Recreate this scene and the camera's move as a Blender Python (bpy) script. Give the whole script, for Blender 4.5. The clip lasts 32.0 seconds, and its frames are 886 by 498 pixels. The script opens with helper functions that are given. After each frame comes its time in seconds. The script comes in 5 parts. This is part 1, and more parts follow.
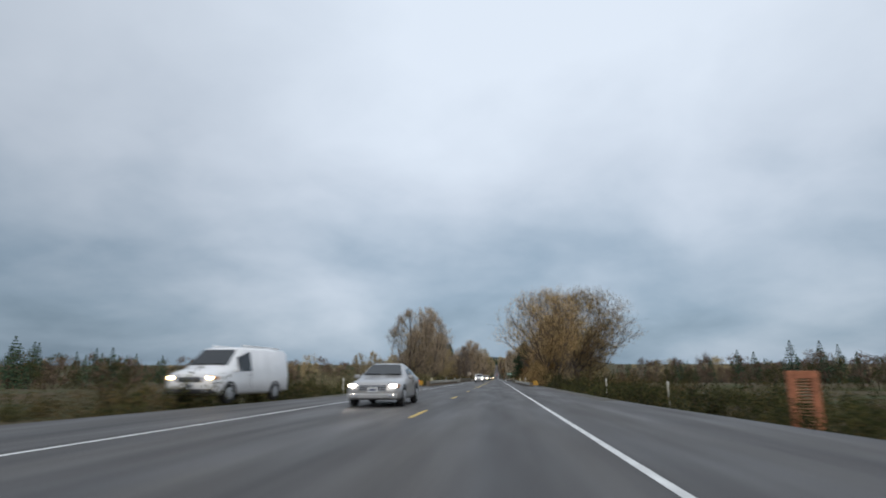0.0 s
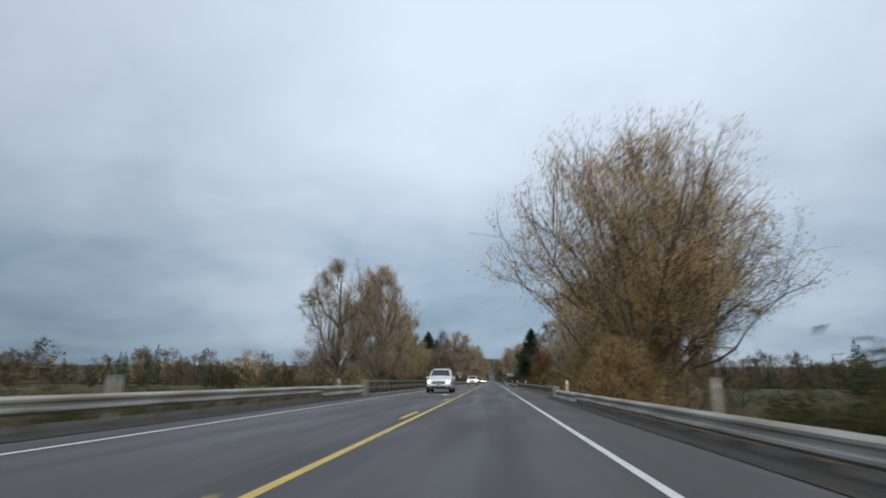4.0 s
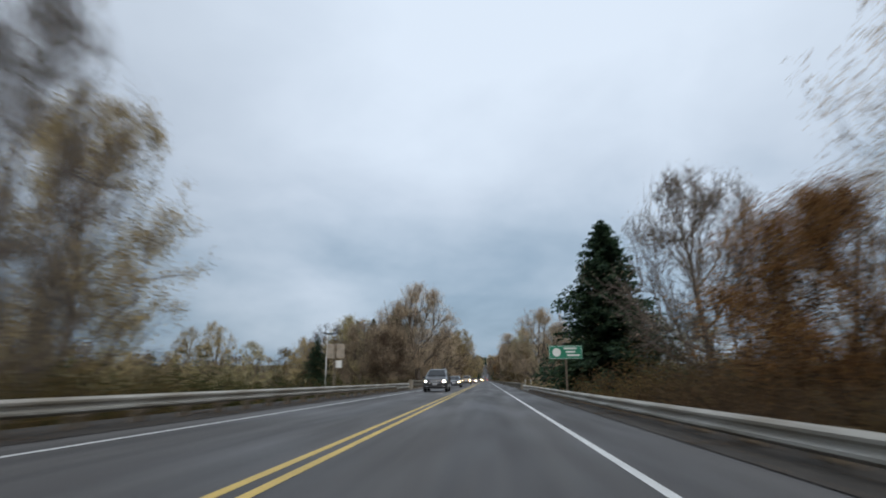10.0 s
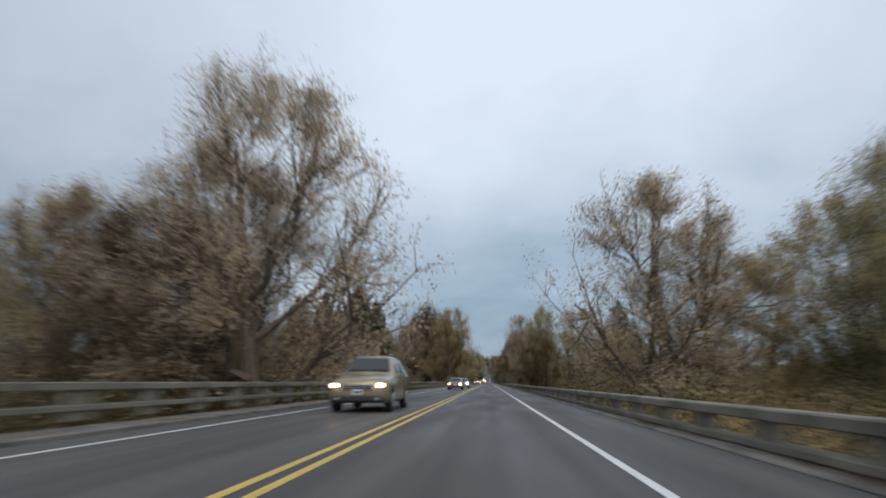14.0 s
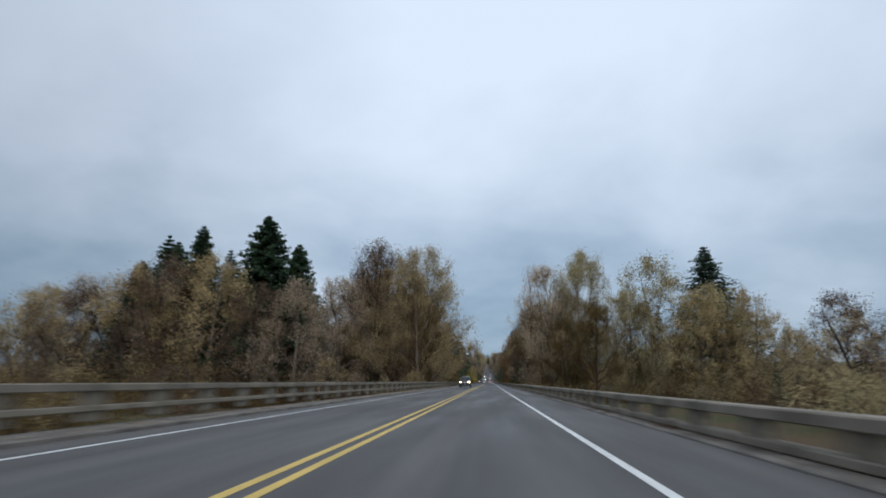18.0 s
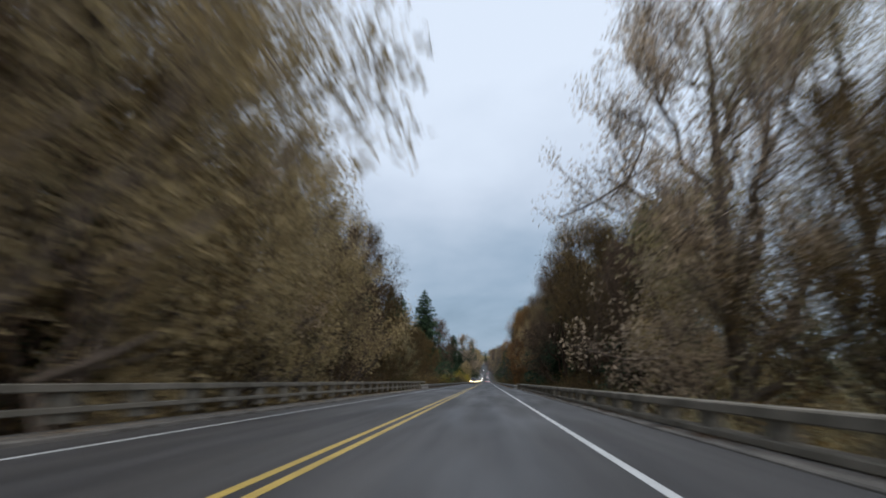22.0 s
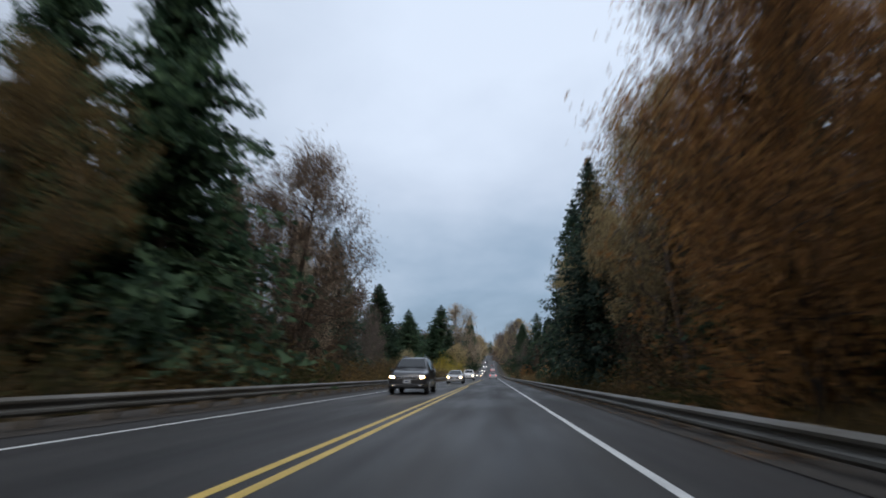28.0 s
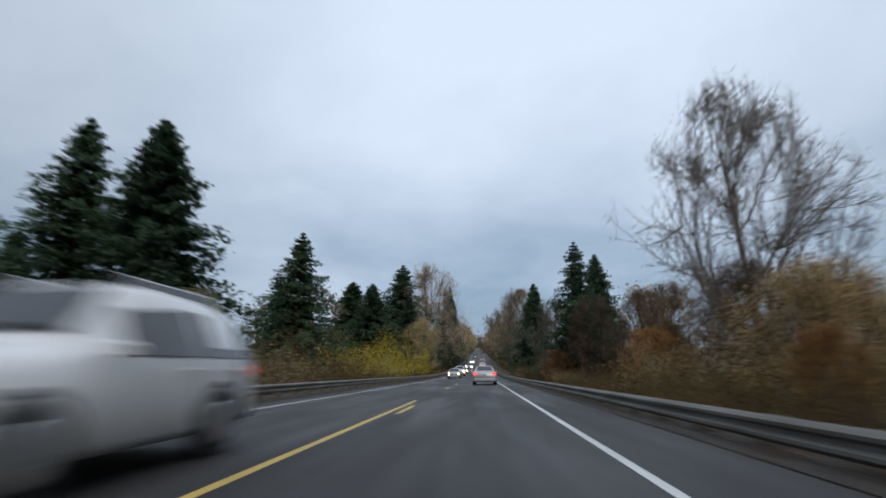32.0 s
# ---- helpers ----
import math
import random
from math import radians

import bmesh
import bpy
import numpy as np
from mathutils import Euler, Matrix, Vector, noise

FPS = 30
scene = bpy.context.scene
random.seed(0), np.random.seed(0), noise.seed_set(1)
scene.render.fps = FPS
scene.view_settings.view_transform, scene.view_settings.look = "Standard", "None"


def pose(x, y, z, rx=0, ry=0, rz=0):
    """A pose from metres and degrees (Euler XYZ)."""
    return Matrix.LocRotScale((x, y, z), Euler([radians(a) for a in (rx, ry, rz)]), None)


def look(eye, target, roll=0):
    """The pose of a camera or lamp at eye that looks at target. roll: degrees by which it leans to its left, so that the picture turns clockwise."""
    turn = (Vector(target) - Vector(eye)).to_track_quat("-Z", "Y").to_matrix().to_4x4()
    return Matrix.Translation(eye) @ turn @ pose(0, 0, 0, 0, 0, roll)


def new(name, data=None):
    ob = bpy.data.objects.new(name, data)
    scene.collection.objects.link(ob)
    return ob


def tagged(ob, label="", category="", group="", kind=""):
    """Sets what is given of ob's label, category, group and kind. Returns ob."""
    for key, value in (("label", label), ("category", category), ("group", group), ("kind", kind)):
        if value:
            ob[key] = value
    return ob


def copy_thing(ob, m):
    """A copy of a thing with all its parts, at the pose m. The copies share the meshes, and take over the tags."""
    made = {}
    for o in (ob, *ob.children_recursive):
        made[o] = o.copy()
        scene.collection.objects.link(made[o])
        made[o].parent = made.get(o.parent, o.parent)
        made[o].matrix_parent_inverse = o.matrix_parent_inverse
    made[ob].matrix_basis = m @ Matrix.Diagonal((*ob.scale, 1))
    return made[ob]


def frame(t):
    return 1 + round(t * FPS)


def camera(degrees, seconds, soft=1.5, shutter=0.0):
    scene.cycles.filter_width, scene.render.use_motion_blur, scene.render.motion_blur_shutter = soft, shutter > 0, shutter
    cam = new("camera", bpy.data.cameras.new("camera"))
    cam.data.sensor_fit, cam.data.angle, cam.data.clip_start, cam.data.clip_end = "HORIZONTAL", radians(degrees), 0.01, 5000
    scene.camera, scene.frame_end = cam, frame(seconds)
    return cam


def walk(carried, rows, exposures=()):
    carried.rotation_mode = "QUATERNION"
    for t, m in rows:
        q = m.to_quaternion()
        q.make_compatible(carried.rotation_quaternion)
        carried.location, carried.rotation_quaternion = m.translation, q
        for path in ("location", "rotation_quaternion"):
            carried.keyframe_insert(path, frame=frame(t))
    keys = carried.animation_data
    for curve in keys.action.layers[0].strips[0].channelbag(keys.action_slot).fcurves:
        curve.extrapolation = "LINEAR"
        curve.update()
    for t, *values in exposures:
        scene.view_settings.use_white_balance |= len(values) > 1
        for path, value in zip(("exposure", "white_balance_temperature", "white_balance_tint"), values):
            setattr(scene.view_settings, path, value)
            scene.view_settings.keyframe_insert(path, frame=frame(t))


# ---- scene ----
cam = camera(78.0, 32.0, soft=1.8, shutter=0.9)
PATH = [
    (0.0, pose(0, 0.00, 0.90, 103.28, 0.00, 5.53)),
    (0.5, pose(0, 7.47, 0.90, 103.13, 0.13, 5.24)),
    (1.0, pose(0, 17.68, 0.90, 103.30, 0.36, 5.15)),
    (1.5, pose(0, 28.01, 0.90, 103.28, 0.28, 4.97)),
    (2.0, pose(0, 38.33, 0.90, 103.37, 0.00, 4.90)),
    (2.5, pose(0, 48.66, 0.90, 103.40, 0.07, 4.92)),
    (4.5, pose(0, 90.51, 0.90, 103.51, -0.38, 5.09)),
    (5.0, pose(0, 100.83, 0.90, 103.43, -0.12, 5.11)),
    (5.5, pose(0, 111.70, 0.90, 103.42, -0.20, 5.20)),
    (6.0, pose(0, 123.12, 0.90, 103.43, -0.28, 5.30)),
    (6.5, pose(0, 134.12, 0.90, 103.47, -0.34, 5.25)),
    (7.0, pose(0, 145.54, 0.90, 103.62, -0.30, 5.30)),
    (7.5, pose(0, 157.08, 0.90, 103.56, -0.05, 5.18)),
    (8.0, pose(0, 167.95, 0.90, 103.39, 0.40, 5.05)),
    (8.5, pose(0, 178.27, 0.90, 103.63, 0.21, 4.72)),
    (9.0, pose(0, 189.15, 0.90, 103.45, -0.19, 4.40)),
    (9.5, pose(0, 200.02, 0.90, 103.20, -0.17, 4.41)),
    (10.0, pose(0, 211.56, 0.90, 103.47, 0.15, 4.42)),
    (10.5, pose(0, 222.43, 0.90, 103.42, 0.32, 4.49)),
    (11.0, pose(0, 233.31, 0.90, 103.38, 0.29, 4.57)),
    (11.5, pose(0, 244.85, 0.90, 103.45, 0.40, 4.62)),
    (12.0, pose(0, 256.93, 0.90, 103.71, 0.10, 4.78)),
    (12.5, pose(0, 269.14, 0.90, 104.19, -0.01, 4.99)),
    (13.0, pose(0, 281.11, 0.90, 103.82, 0.18, 4.79)),
    (13.5, pose(0, 293.19, 0.90, 103.73, 0.34, 4.66)),
    (14.0, pose(0, 305.28, 0.90, 103.65, 0.01, 4.65)),
    (14.5, pose(0, 317.37, 0.90, 103.85, 0.12, 4.66)),
    (15.0, pose(0, 329.46, 0.90, 103.64, -0.07, 4.58)),
    (15.5, pose(0, 339.78, 0.90, 103.65, -0.12, 4.56)),
    (17.5, pose(0, 386.08, 0.90, 103.73, 0.08, 4.76)),
    (18.0, pose(0, 397.07, 0.90, 103.64, 0.22, 4.74)),
    (18.5, pose(0, 408.49, 0.90, 103.57, 0.13, 4.58)),
    (19.0, pose(0, 420.58, 0.90, 103.62, 0.34, 4.62)),
    (19.5, pose(0, 432.12, 0.90, 103.57, 0.38, 4.74)),
    (20.0, pose(0, 443.66, 0.90, 103.61, 0.31, 4.64)),
    (20.5, pose(0, 455.21, 0.90, 103.63, 0.61, 4.65)),
    (21.0, pose(0, 467.29, 0.90, 103.64, 0.31, 4.47)),
    (21.5, pose(0, 478.84, 0.90, 103.60, 0.62, 4.54)),
    (22.0, pose(0, 489.83, 0.90, 103.58, 0.33, 4.49)),
    (22.5, pose(0, 501.25, 0.90, 103.62, 0.38, 4.43)),
    (23.0, pose(0, 512.79, 0.90, 103.68, 0.02, 4.49)),
    (23.5, pose(0, 524.34, 0.90, 103.70, 0.09, 4.59)),
    (24.0, pose(0, 535.88, 0.90, 103.51, 0.45, 4.59)),
    (24.5, pose(0, 546.75, 0.90, 103.27, 0.37, 4.61)),
    (25.0, pose(0, 557.20, 0.90, 103.24, -0.22, 4.73)),
    (27.5, pose(0, 613.97, 0.90, 103.18, -0.04, 4.80)),
    (28.0, pose(0, 625.09, 0.90, 102.96, -0.22, 5.00)),
    (28.5, pose(0, 636.44, 0.90, 103.00, -0.31, 5.22)),
    (29.0, pose(0, 648.12, 0.90, 103.14, 0.11, 5.23)),
    (29.5, pose(0, 659.69, 0.90, 103.14, 0.25, 4.98)),
    (30.0, pose(0, 670.31, 0.90, 103.03, 0.39, 4.85)),
    (30.5, pose(0, 681.67, 0.90, 103.02, 0.27, 4.64)),
    (31.0, pose(0, 693.48, 0.90, 103.10, 0.05, 4.53)),
    (31.5, pose(0, 704.78, 0.90, 102.77, 0.27, 4.20)),
    (32.0, pose(0, 716.12, 0.90, 102.75, 0.29, 3.97)),
]
walk(cam, PATH, [(0, 0.0, 6700, 12), (4.5, 0.0, 6520, 11), (12, 0.0, 6560, 11), (15, 0.0, 6600, 12), (18, 0.0, 6360, 11), (21, 0.0, 6480, 12), (25, 0.0, 6420, 14), (32, 0.0, 6360, 12)])

# ---------------------------------------------------------------- light
SUN_EL, SUN_AZ = radians(36), radians(196)
world = bpy.data.worlds.new("overcast_world")
scene.world = world
world.use_nodes = True
wn, wl = world.node_tree.nodes, world.node_tree.links
wn.clear()


def wnode(kind, **values):
    n = wn.new(kind)
    for k, v in values.items():
        n.inputs[k].default_value = v
    return n


w_out = wn.new("ShaderNodeOutputWorld")
sky = wn.new("ShaderNodeTexSky")
sky.sky_type, sky.sun_disc = "NISHITA", False
sky.sun_elevation, sky.sun_rotation = SUN_EL, SUN_AZ
sky.air_density, sky.dust_density = 1.2, 2.0
bg_sky = wnode("ShaderNodeBackground", Strength=0.07)
wl.new(sky.outputs[0], bg_sky.inputs[0])
# a closed deck of cloud: brighter overhead, slate blue towards the horizon, in soft billows
w_co = wn.new("ShaderNodeTexCoord")
w_sep = wn.new("ShaderNodeSeparateXYZ")
wl.new(w_co.outputs["Generated"], w_sep.inputs[0])
w_up = wn.new("ShaderNodeMath")
w_up.operation, w_up.inputs[1].default_value = "MAXIMUM", 0.0
wl.new(w_sep.outputs["Z"], w_up.inputs[0])
# flatten the direction onto the cloud deck
w_add = wn.new("ShaderNodeMath")
w_add.operation, w_add.inputs[1].default_value = "ADD", 0.42
wl.new(w_up.outputs[0], w_add.inputs[0])
w_div = wn.new("ShaderNodeVectorMath")
w_div.operation = "DIVIDE"
w_cmb = wn.new("ShaderNodeCombineXYZ")
for i in range(3):
    wl.new(w_add.outputs[0], w_cmb.inputs[i])
wl.new(w_co.outputs["Generated"], w_div.inputs[0])
wl.new(w_cmb.outputs[0], w_div.inputs[1])
w_n1 = wnode("ShaderNodeTexNoise", Scale=1.5, Detail=4.0, Roughness=0.45, Distortion=0.35)
w_n2 = wnode("ShaderNodeTexNoise", Scale=5.0, Detail=6.0, Roughness=0.55, Distortion=0.2)
wl.new(w_div.outputs[0], w_n1.inputs["Vector"])
wl.new(w_div.outputs[0], w_n2.inputs["Vector"])
w_mix = wn.new("ShaderNodeMath")
w_mix.operation, w_mix.inputs[1].default_value = "MULTIPLY_ADD", 0.25
wl.new(w_n2.outputs[0], w_mix.inputs[0])
wl.new(w_n1.outputs[0], w_mix.inputs[2])
w_ele = wn.new("ShaderNodeMath")
w_ele.operation, w_ele.inputs[1].default_value = "MULTIPLY_ADD", 0.85
wl.new(w_mix.outputs[0], w_ele.inputs[0])
wl.new(w_up.outputs[0], w_ele.inputs[2])
w_ramp = wn.new("ShaderNodeValToRGB")
els = w_ramp.color_ramp.elements
els[0].position, els[0].color = 0.36, (0.20, 0.31, 0.425, 1)
els[1].position, els[1].color = 1.0, (0.90, 1.03, 1.18, 1)
for at, shade in ((0.50, (0.35, 0.485, 0.63, 1)), (0.63, (0.525, 0.655, 0.80, 1)), (0.78, (0.72, 0.84, 0.985, 1))):
    els.new(at).color = shade
w_fit = wn.new("ShaderNodeMath")
w_fit.operation, w_fit.inputs[1].default_value = "MULTIPLY", 0.84
wl.new(w_ele.outputs[0], w_fit.inputs[0])
wl.new(w_fit.outputs[0], w_ramp.inputs[0])
# the deck is thinner straight ahead, thicker to the west
w_across = wn.new("ShaderNodeMapRange")
w_across.interpolation_type = "SMOOTHSTEP"
for i, v in enumerate((-0.75, -0.15, 0.80, 1.05)):
    w_across.inputs[i + 1].default_value = v
wl.new(w_sep.outputs["X"], w_across.inputs[0])
w_east = wn.new("ShaderNodeMapRange")
w_east.interpolation_type = "SMOOTHSTEP"
for i, v in enumerate((0.2, 0.7, 1.0, 0.90)):
    w_east.inputs[i + 1].default_value = v
wl.new(w_sep.outputs["X"], w_east.inputs[0])
w_deck = wn.new("ShaderNodeMath")
w_deck.operation = "MULTIPLY"
wl.new(w_across.outputs[0], w_deck.inputs[0])
wl.new(w_east.outputs[0], w_deck.inputs[1])
w_tone = wn.new("ShaderNodeVectorMath")
w_tone.operation = "SCALE"
wl.new(w_ramp.outputs[0], w_tone.inputs[0])
wl.new(w_deck.outputs[0], w_tone.inputs["Scale"])
bg_cloud = wnode("ShaderNodeBackground", Strength=0.86)
wl.new(w_tone.outputs[0], bg_cloud.inputs[0])
w_sh = wn.new("ShaderNodeMixShader")
w_sh.inputs[0].default_value = 0.88
wl.new(bg_sky.outputs[0], w_sh.inputs[1])
wl.new(bg_cloud.outputs[0], w_sh.inputs[2])
wl.new(w_sh.outputs[0], w_out.inputs[0])

sun_data = bpy.data.lights.new("sun", "SUN")
sun_data.energy, sun_data.angle, sun_data.color = 1.25, radians(45), (1.0, 0.94, 0.86)
sun_lamp = new("sun", sun_data)
sun_lamp.matrix_world = look((0, 0, 60), (60 * math.sin(-SUN_AZ) * -1, 60 * math.cos(SUN_AZ) * -1, 60 - 60 * math.tan(SUN_EL)))

# ---------------------------------------------------------------- materials


def material(name, build):
    m = bpy.data.materials.new(name)
    m.use_nodes = True
    nt = m.node_tree
    nt.nodes.clear()
    out = nt.nodes.new("ShaderNodeOutputMaterial")
    nt.links.new(build(nt), out.inputs[0])
    return m


def add(nt, kind, **values):
    n = nt.nodes.new(kind)
    for k, v in values.items():
        n.inputs[k.replace("_", " ")].default_value = v
    return n


def coords(nt, scale=(1, 1, 1), space="Object"):
    co = nt.nodes.new("ShaderNodeTexCoord")
    mp = add(nt, "ShaderNodeMapping", Scale=scale)
    nt.links.new(co.outputs[space], mp.inputs[0])
    return mp.outputs[0]


def noise_tex(nt, vec, scale, detail=4.0, rough=0.55):
    n = add(nt, "ShaderNodeTexNoise", Scale=scale, Detail=detail, Roughness=rough)
    nt.links.new(vec, n.inputs["Vector"])
    return n.outputs[0]


def ramp(nt, fac, *stops):
    r = nt.nodes.new("ShaderNodeValToRGB")
    els = r.color_ramp.elements
    els[0].position, els[0].color = stops[0][0], (*stops[0][1], 1)
    els[1].position, els[1].color = stops[-1][0], (*stops[-1][1], 1)
    for p, c in stops[1:-1]:
        els.new(p).color = (*c, 1)
    nt.links.new(fac, r.inputs[0])
    return r.outputs[0]


def blend(nt, a, b, fac, mode="MIX"):
    m = nt.nodes.new("ShaderNodeMix")
    m.data_type, m.blend_type = "RGBA", mode
    for sock, v in ((m.inputs["Factor"], fac), (m.inputs[6], a), (m.inputs[7], b)):
        if hasattr(v, "links"):
            nt.links.new(v, sock)
        else:
            sock.default_value = v if isinstance(v, float) else (*v, 1)
    return m.outputs[2]


def surface(nt, colour, rough=0.8, metal=0.0, bump=None, strength=0.3, distance=0.02, coat=0.0, spec=0.5):
    p = add(nt, "ShaderNodeBsdfPrincipled", Metallic=metal)
    p.inputs["Specular IOR Level"].default_value = spec
    p.inputs["Coat Weight"].default_value = coat
    for sock, v in ((p.inputs["Base Color"], colour), (p.inputs["Roughness"], rough)):
        if hasattr(v, "links"):
            nt.links.new(v, sock)
        else:
            sock.default_value = v if isinstance(v, float) else (*v, 1)
    if bump is not None:
        b = add(nt, "ShaderNodeBump", Strength=strength, Distance=distance)
        nt.links.new(bump, b.inputs["Height"])
        nt.links.new(b.outputs[0], p.inputs["Normal"])
    return p.outputs[0]


def plain(name, colour, rough=0.6, metal=0.0, coat=0.0, vary=0.12, scale=3.0):
    def build(nt):
        n = noise_tex(nt, coords(nt), scale, 5.0)
        lo, hi = [tuple(min(1.0, c * (1 + s * vary)) for c in colour) for s in (-1.6, 1.0)]
        return surface(nt, ramp(nt, n, (0.3, lo), (0.7, hi)), rough, metal, coat=coat)
    return material(name, build)


def asphalt_build(nt, tone=1.0):
    v = coords(nt)
    fine = noise_tex(nt, v, 55.0, 3.0, 0.7)
    grain = ramp(nt, fine, (0.32, (0.056 * tone, 0.054 * tone, 0.054 * tone)), (0.68, (0.110 * tone, 0.105 * tone, 0.101 * tone)))
    wide = noise_tex(nt, coords(nt, (1.6, 0.05, 1)), 1.0, 4.0)
    worn = ramp(nt, wide, (0.35, (0.72, 0.72, 0.73)), (0.66, (1.16, 1.15, 1.13)))
    col = blend(nt, grain, worn, 1.0, "MULTIPLY")
    # tracks polished by tyres, oil between them
    wv = add(nt, "ShaderNodeTexWave", Scale=0.165, Distortion=0.6, Detail=2.0)
    wv.inputs["Detail Scale"].default_value = 0.3
    nt.links.new(coords(nt, (1, 0.03, 1)), wv.inputs["Vector"])
    col = blend(nt, col, ramp(nt, wv.outputs[1], (0.1, (0.86, 0.86, 0.87)), (0.9, (1.06, 1.06, 1.05))), 1.0, "MULTIPLY")
    patch = noise_tex(nt, coords(nt, (0.5, 0.06, 1)), 1.7, 2.0)
    rough = ramp(nt, patch, (0.35, (0.52, 0.52, 0.52)), (0.65, (0.74, 0.74, 0.74)))
    return surface(nt, col, rough, bump=fine, strength=0.35, distance=0.008, spec=0.4)


def concrete_build(nt):
    v = coords(nt)
    fine = noise_tex(nt, v, 14.0, 6.0, 0.65)
    col = ramp(nt, fine, (0.3, (0.165, 0.147, 0.12)), (0.7, (0.29, 0.26, 0.21)))
    stain = noise_tex(nt, coords(nt, (1.2, 1.2, 0.35)), 1.6, 5.0)
    col = blend(nt, col, ramp(nt, stain, (0.36, (0.45, 0.45, 0.42)), (0.6, (1.0, 1.0, 1.0))), 1.0, "MULTIPLY")
    info = nt.nodes.new("ShaderNodeObjectInfo")
    col = blend(nt, col, ramp(nt, info.outputs["Random"], (0.0, (0.86, 0.86, 0.85)), (1.0, (1.08, 1.07, 1.05))), 1.0, "MULTIPLY")
    return surface(nt, col, 0.88, bump=fine, strength=0.3)


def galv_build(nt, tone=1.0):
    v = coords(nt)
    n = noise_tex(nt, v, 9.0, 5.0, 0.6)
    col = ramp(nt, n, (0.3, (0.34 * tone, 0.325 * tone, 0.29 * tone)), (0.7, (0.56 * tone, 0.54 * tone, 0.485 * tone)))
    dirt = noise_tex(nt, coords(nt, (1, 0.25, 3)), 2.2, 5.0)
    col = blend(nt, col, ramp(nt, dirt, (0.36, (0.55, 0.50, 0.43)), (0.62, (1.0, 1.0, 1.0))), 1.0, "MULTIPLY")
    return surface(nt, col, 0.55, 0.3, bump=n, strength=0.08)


def ground_build(nt):
    v = coords(nt)
    fine = noise_tex(nt, v, 3.2, 6.0, 0.7)
    wide = noise_tex(nt, v, 0.11, 5.0, 0.6)
    grass = ramp(nt, fine, (0.3, (0.030, 0.036, 0.014)), (0.55, (0.060, 0.066, 0.026)), (0.75, (0.115, 0.100, 0.050)))
    litter = ramp(nt, fine, (0.3, (0.035, 0.026, 0.017)), (0.7, (0.13, 0.088, 0.046)))
    col = blend(nt, grass, litter, ramp(nt, wide, (0.42, (0, 0, 0)), (0.58, (1, 1, 1))))
    return surface(nt, col, 0.95, bump=fine, strength=0.8, distance=0.15, spec=0.2)


def gravel_build(nt):
    v = coords(nt)
    vo = add(nt, "ShaderNodeTexVoronoi", Scale=26.0)
    nt.links.new(v, vo.inputs["Vector"])
    bw = nt.nodes.new("ShaderNodeSeparateColor")
    nt.links.new(vo.outputs["Color"], bw.inputs[0])
    col = ramp(nt, bw.outputs[0], (0.0, (0.07, 0.065, 0.06)), (1.0, (0.19, 0.18, 0.165)))
    moss = noise_tex(nt, v, 0.9, 5.0)
    col = blend(nt, col, (0.055, 0.058, 0.028), ramp(nt, moss, (0.5, (0, 0, 0)), (0.68, (1, 1, 1))))
    return surface(nt, col, 0.95, bump=vo.outputs["Distance"], strength=0.5, distance=0.02, spec=0.2)


def leaf_build(*stops):
    def build(nt):
        g = nt.nodes.new("ShaderNodeNewGeometry")
        info = nt.nodes.new("ShaderNodeObjectInfo")
        col = ramp(nt, g.outputs["Random Per Island"], *stops)
        col = blend(nt, col, ramp(nt, info.outputs["Random"], (0.0, (0.74, 0.72, 0.70)), (0.5, (1.0, 0.98, 0.95)), (1.0, (1.22, 1.16, 1.08))), 1.0, "MULTIPLY")
        clump = noise_tex(nt, coords(nt), 0.55, 3.0)
        col = blend(nt, col, ramp(nt, clump, (0.35, (0.70, 0.70, 0.72)), (0.65, (1.2, 1.17, 1.1))), 1.0, "MULTIPLY")
        d = surface(nt, col, 0.75, spec=0.25)
        t = nt.nodes.new("ShaderNodeBsdfTranslucent")
        nt.links.new(col, t.inputs[0])
        m = nt.nodes.new("ShaderNodeMixShader")
        m.inputs[0].default_value = 0.5
        nt.links.new(d, m.inputs[1])
        nt.links.new(t.outputs[0], m.inputs[2])
        return m.outputs[0]
    return build


def bark_build(lo, hi):
    def build(nt):
        n = noise_tex(nt, coords(nt, (1, 1, 0.22)), 7.0, 6.0, 0.7)
        info = nt.nodes.new("ShaderNodeObjectInfo")
        col = ramp(nt, n, (0.32, lo), (0.68, hi))
        col = blend(nt, col, ramp(nt, info.outputs["Random"], (0.0, (0.8, 0.8, 0.8)), (1.0, (1.15, 1.12, 1.08))), 1.0, "MULTIPLY")
        return surface(nt, col, 0.92, bump=n, strength=0.7, distance=0.03, spec=0.2)
    return build


ASPHALT = material("worn_asphalt", lambda nt: asphalt_build(nt, 0.86))
# same asphalt at a lower tone, for the road beyond the long bridge
DARKER_ASPHALT = material("newer_dark_asphalt", lambda nt: asphalt_build(nt, 0.36))
CONCRETE = material("weathered_concrete", concrete_build)
KERB_CONCRETE = plain("gritty_kerb_concrete", (0.175, 0.160, 0.140), 0.92, vary=0.5, scale=1.6)
GALV = material("galvanised_steel", galv_build)
# same steel at 0.36 of the tone, for the rails from y 552 on
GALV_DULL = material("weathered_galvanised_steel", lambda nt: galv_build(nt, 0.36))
GROUND = material("verge_ground", ground_build)
LITTER = plain("dark_leaf_litter", (0.040, 0.033, 0.026), 0.95, vary=0.55, scale=4.0)
GRAVEL = material("shoulder_gravel", gravel_build)
WHITE_LINE = plain("white_road_paint", (0.66, 0.67, 0.66), 0.6, vary=0.25, scale=6)
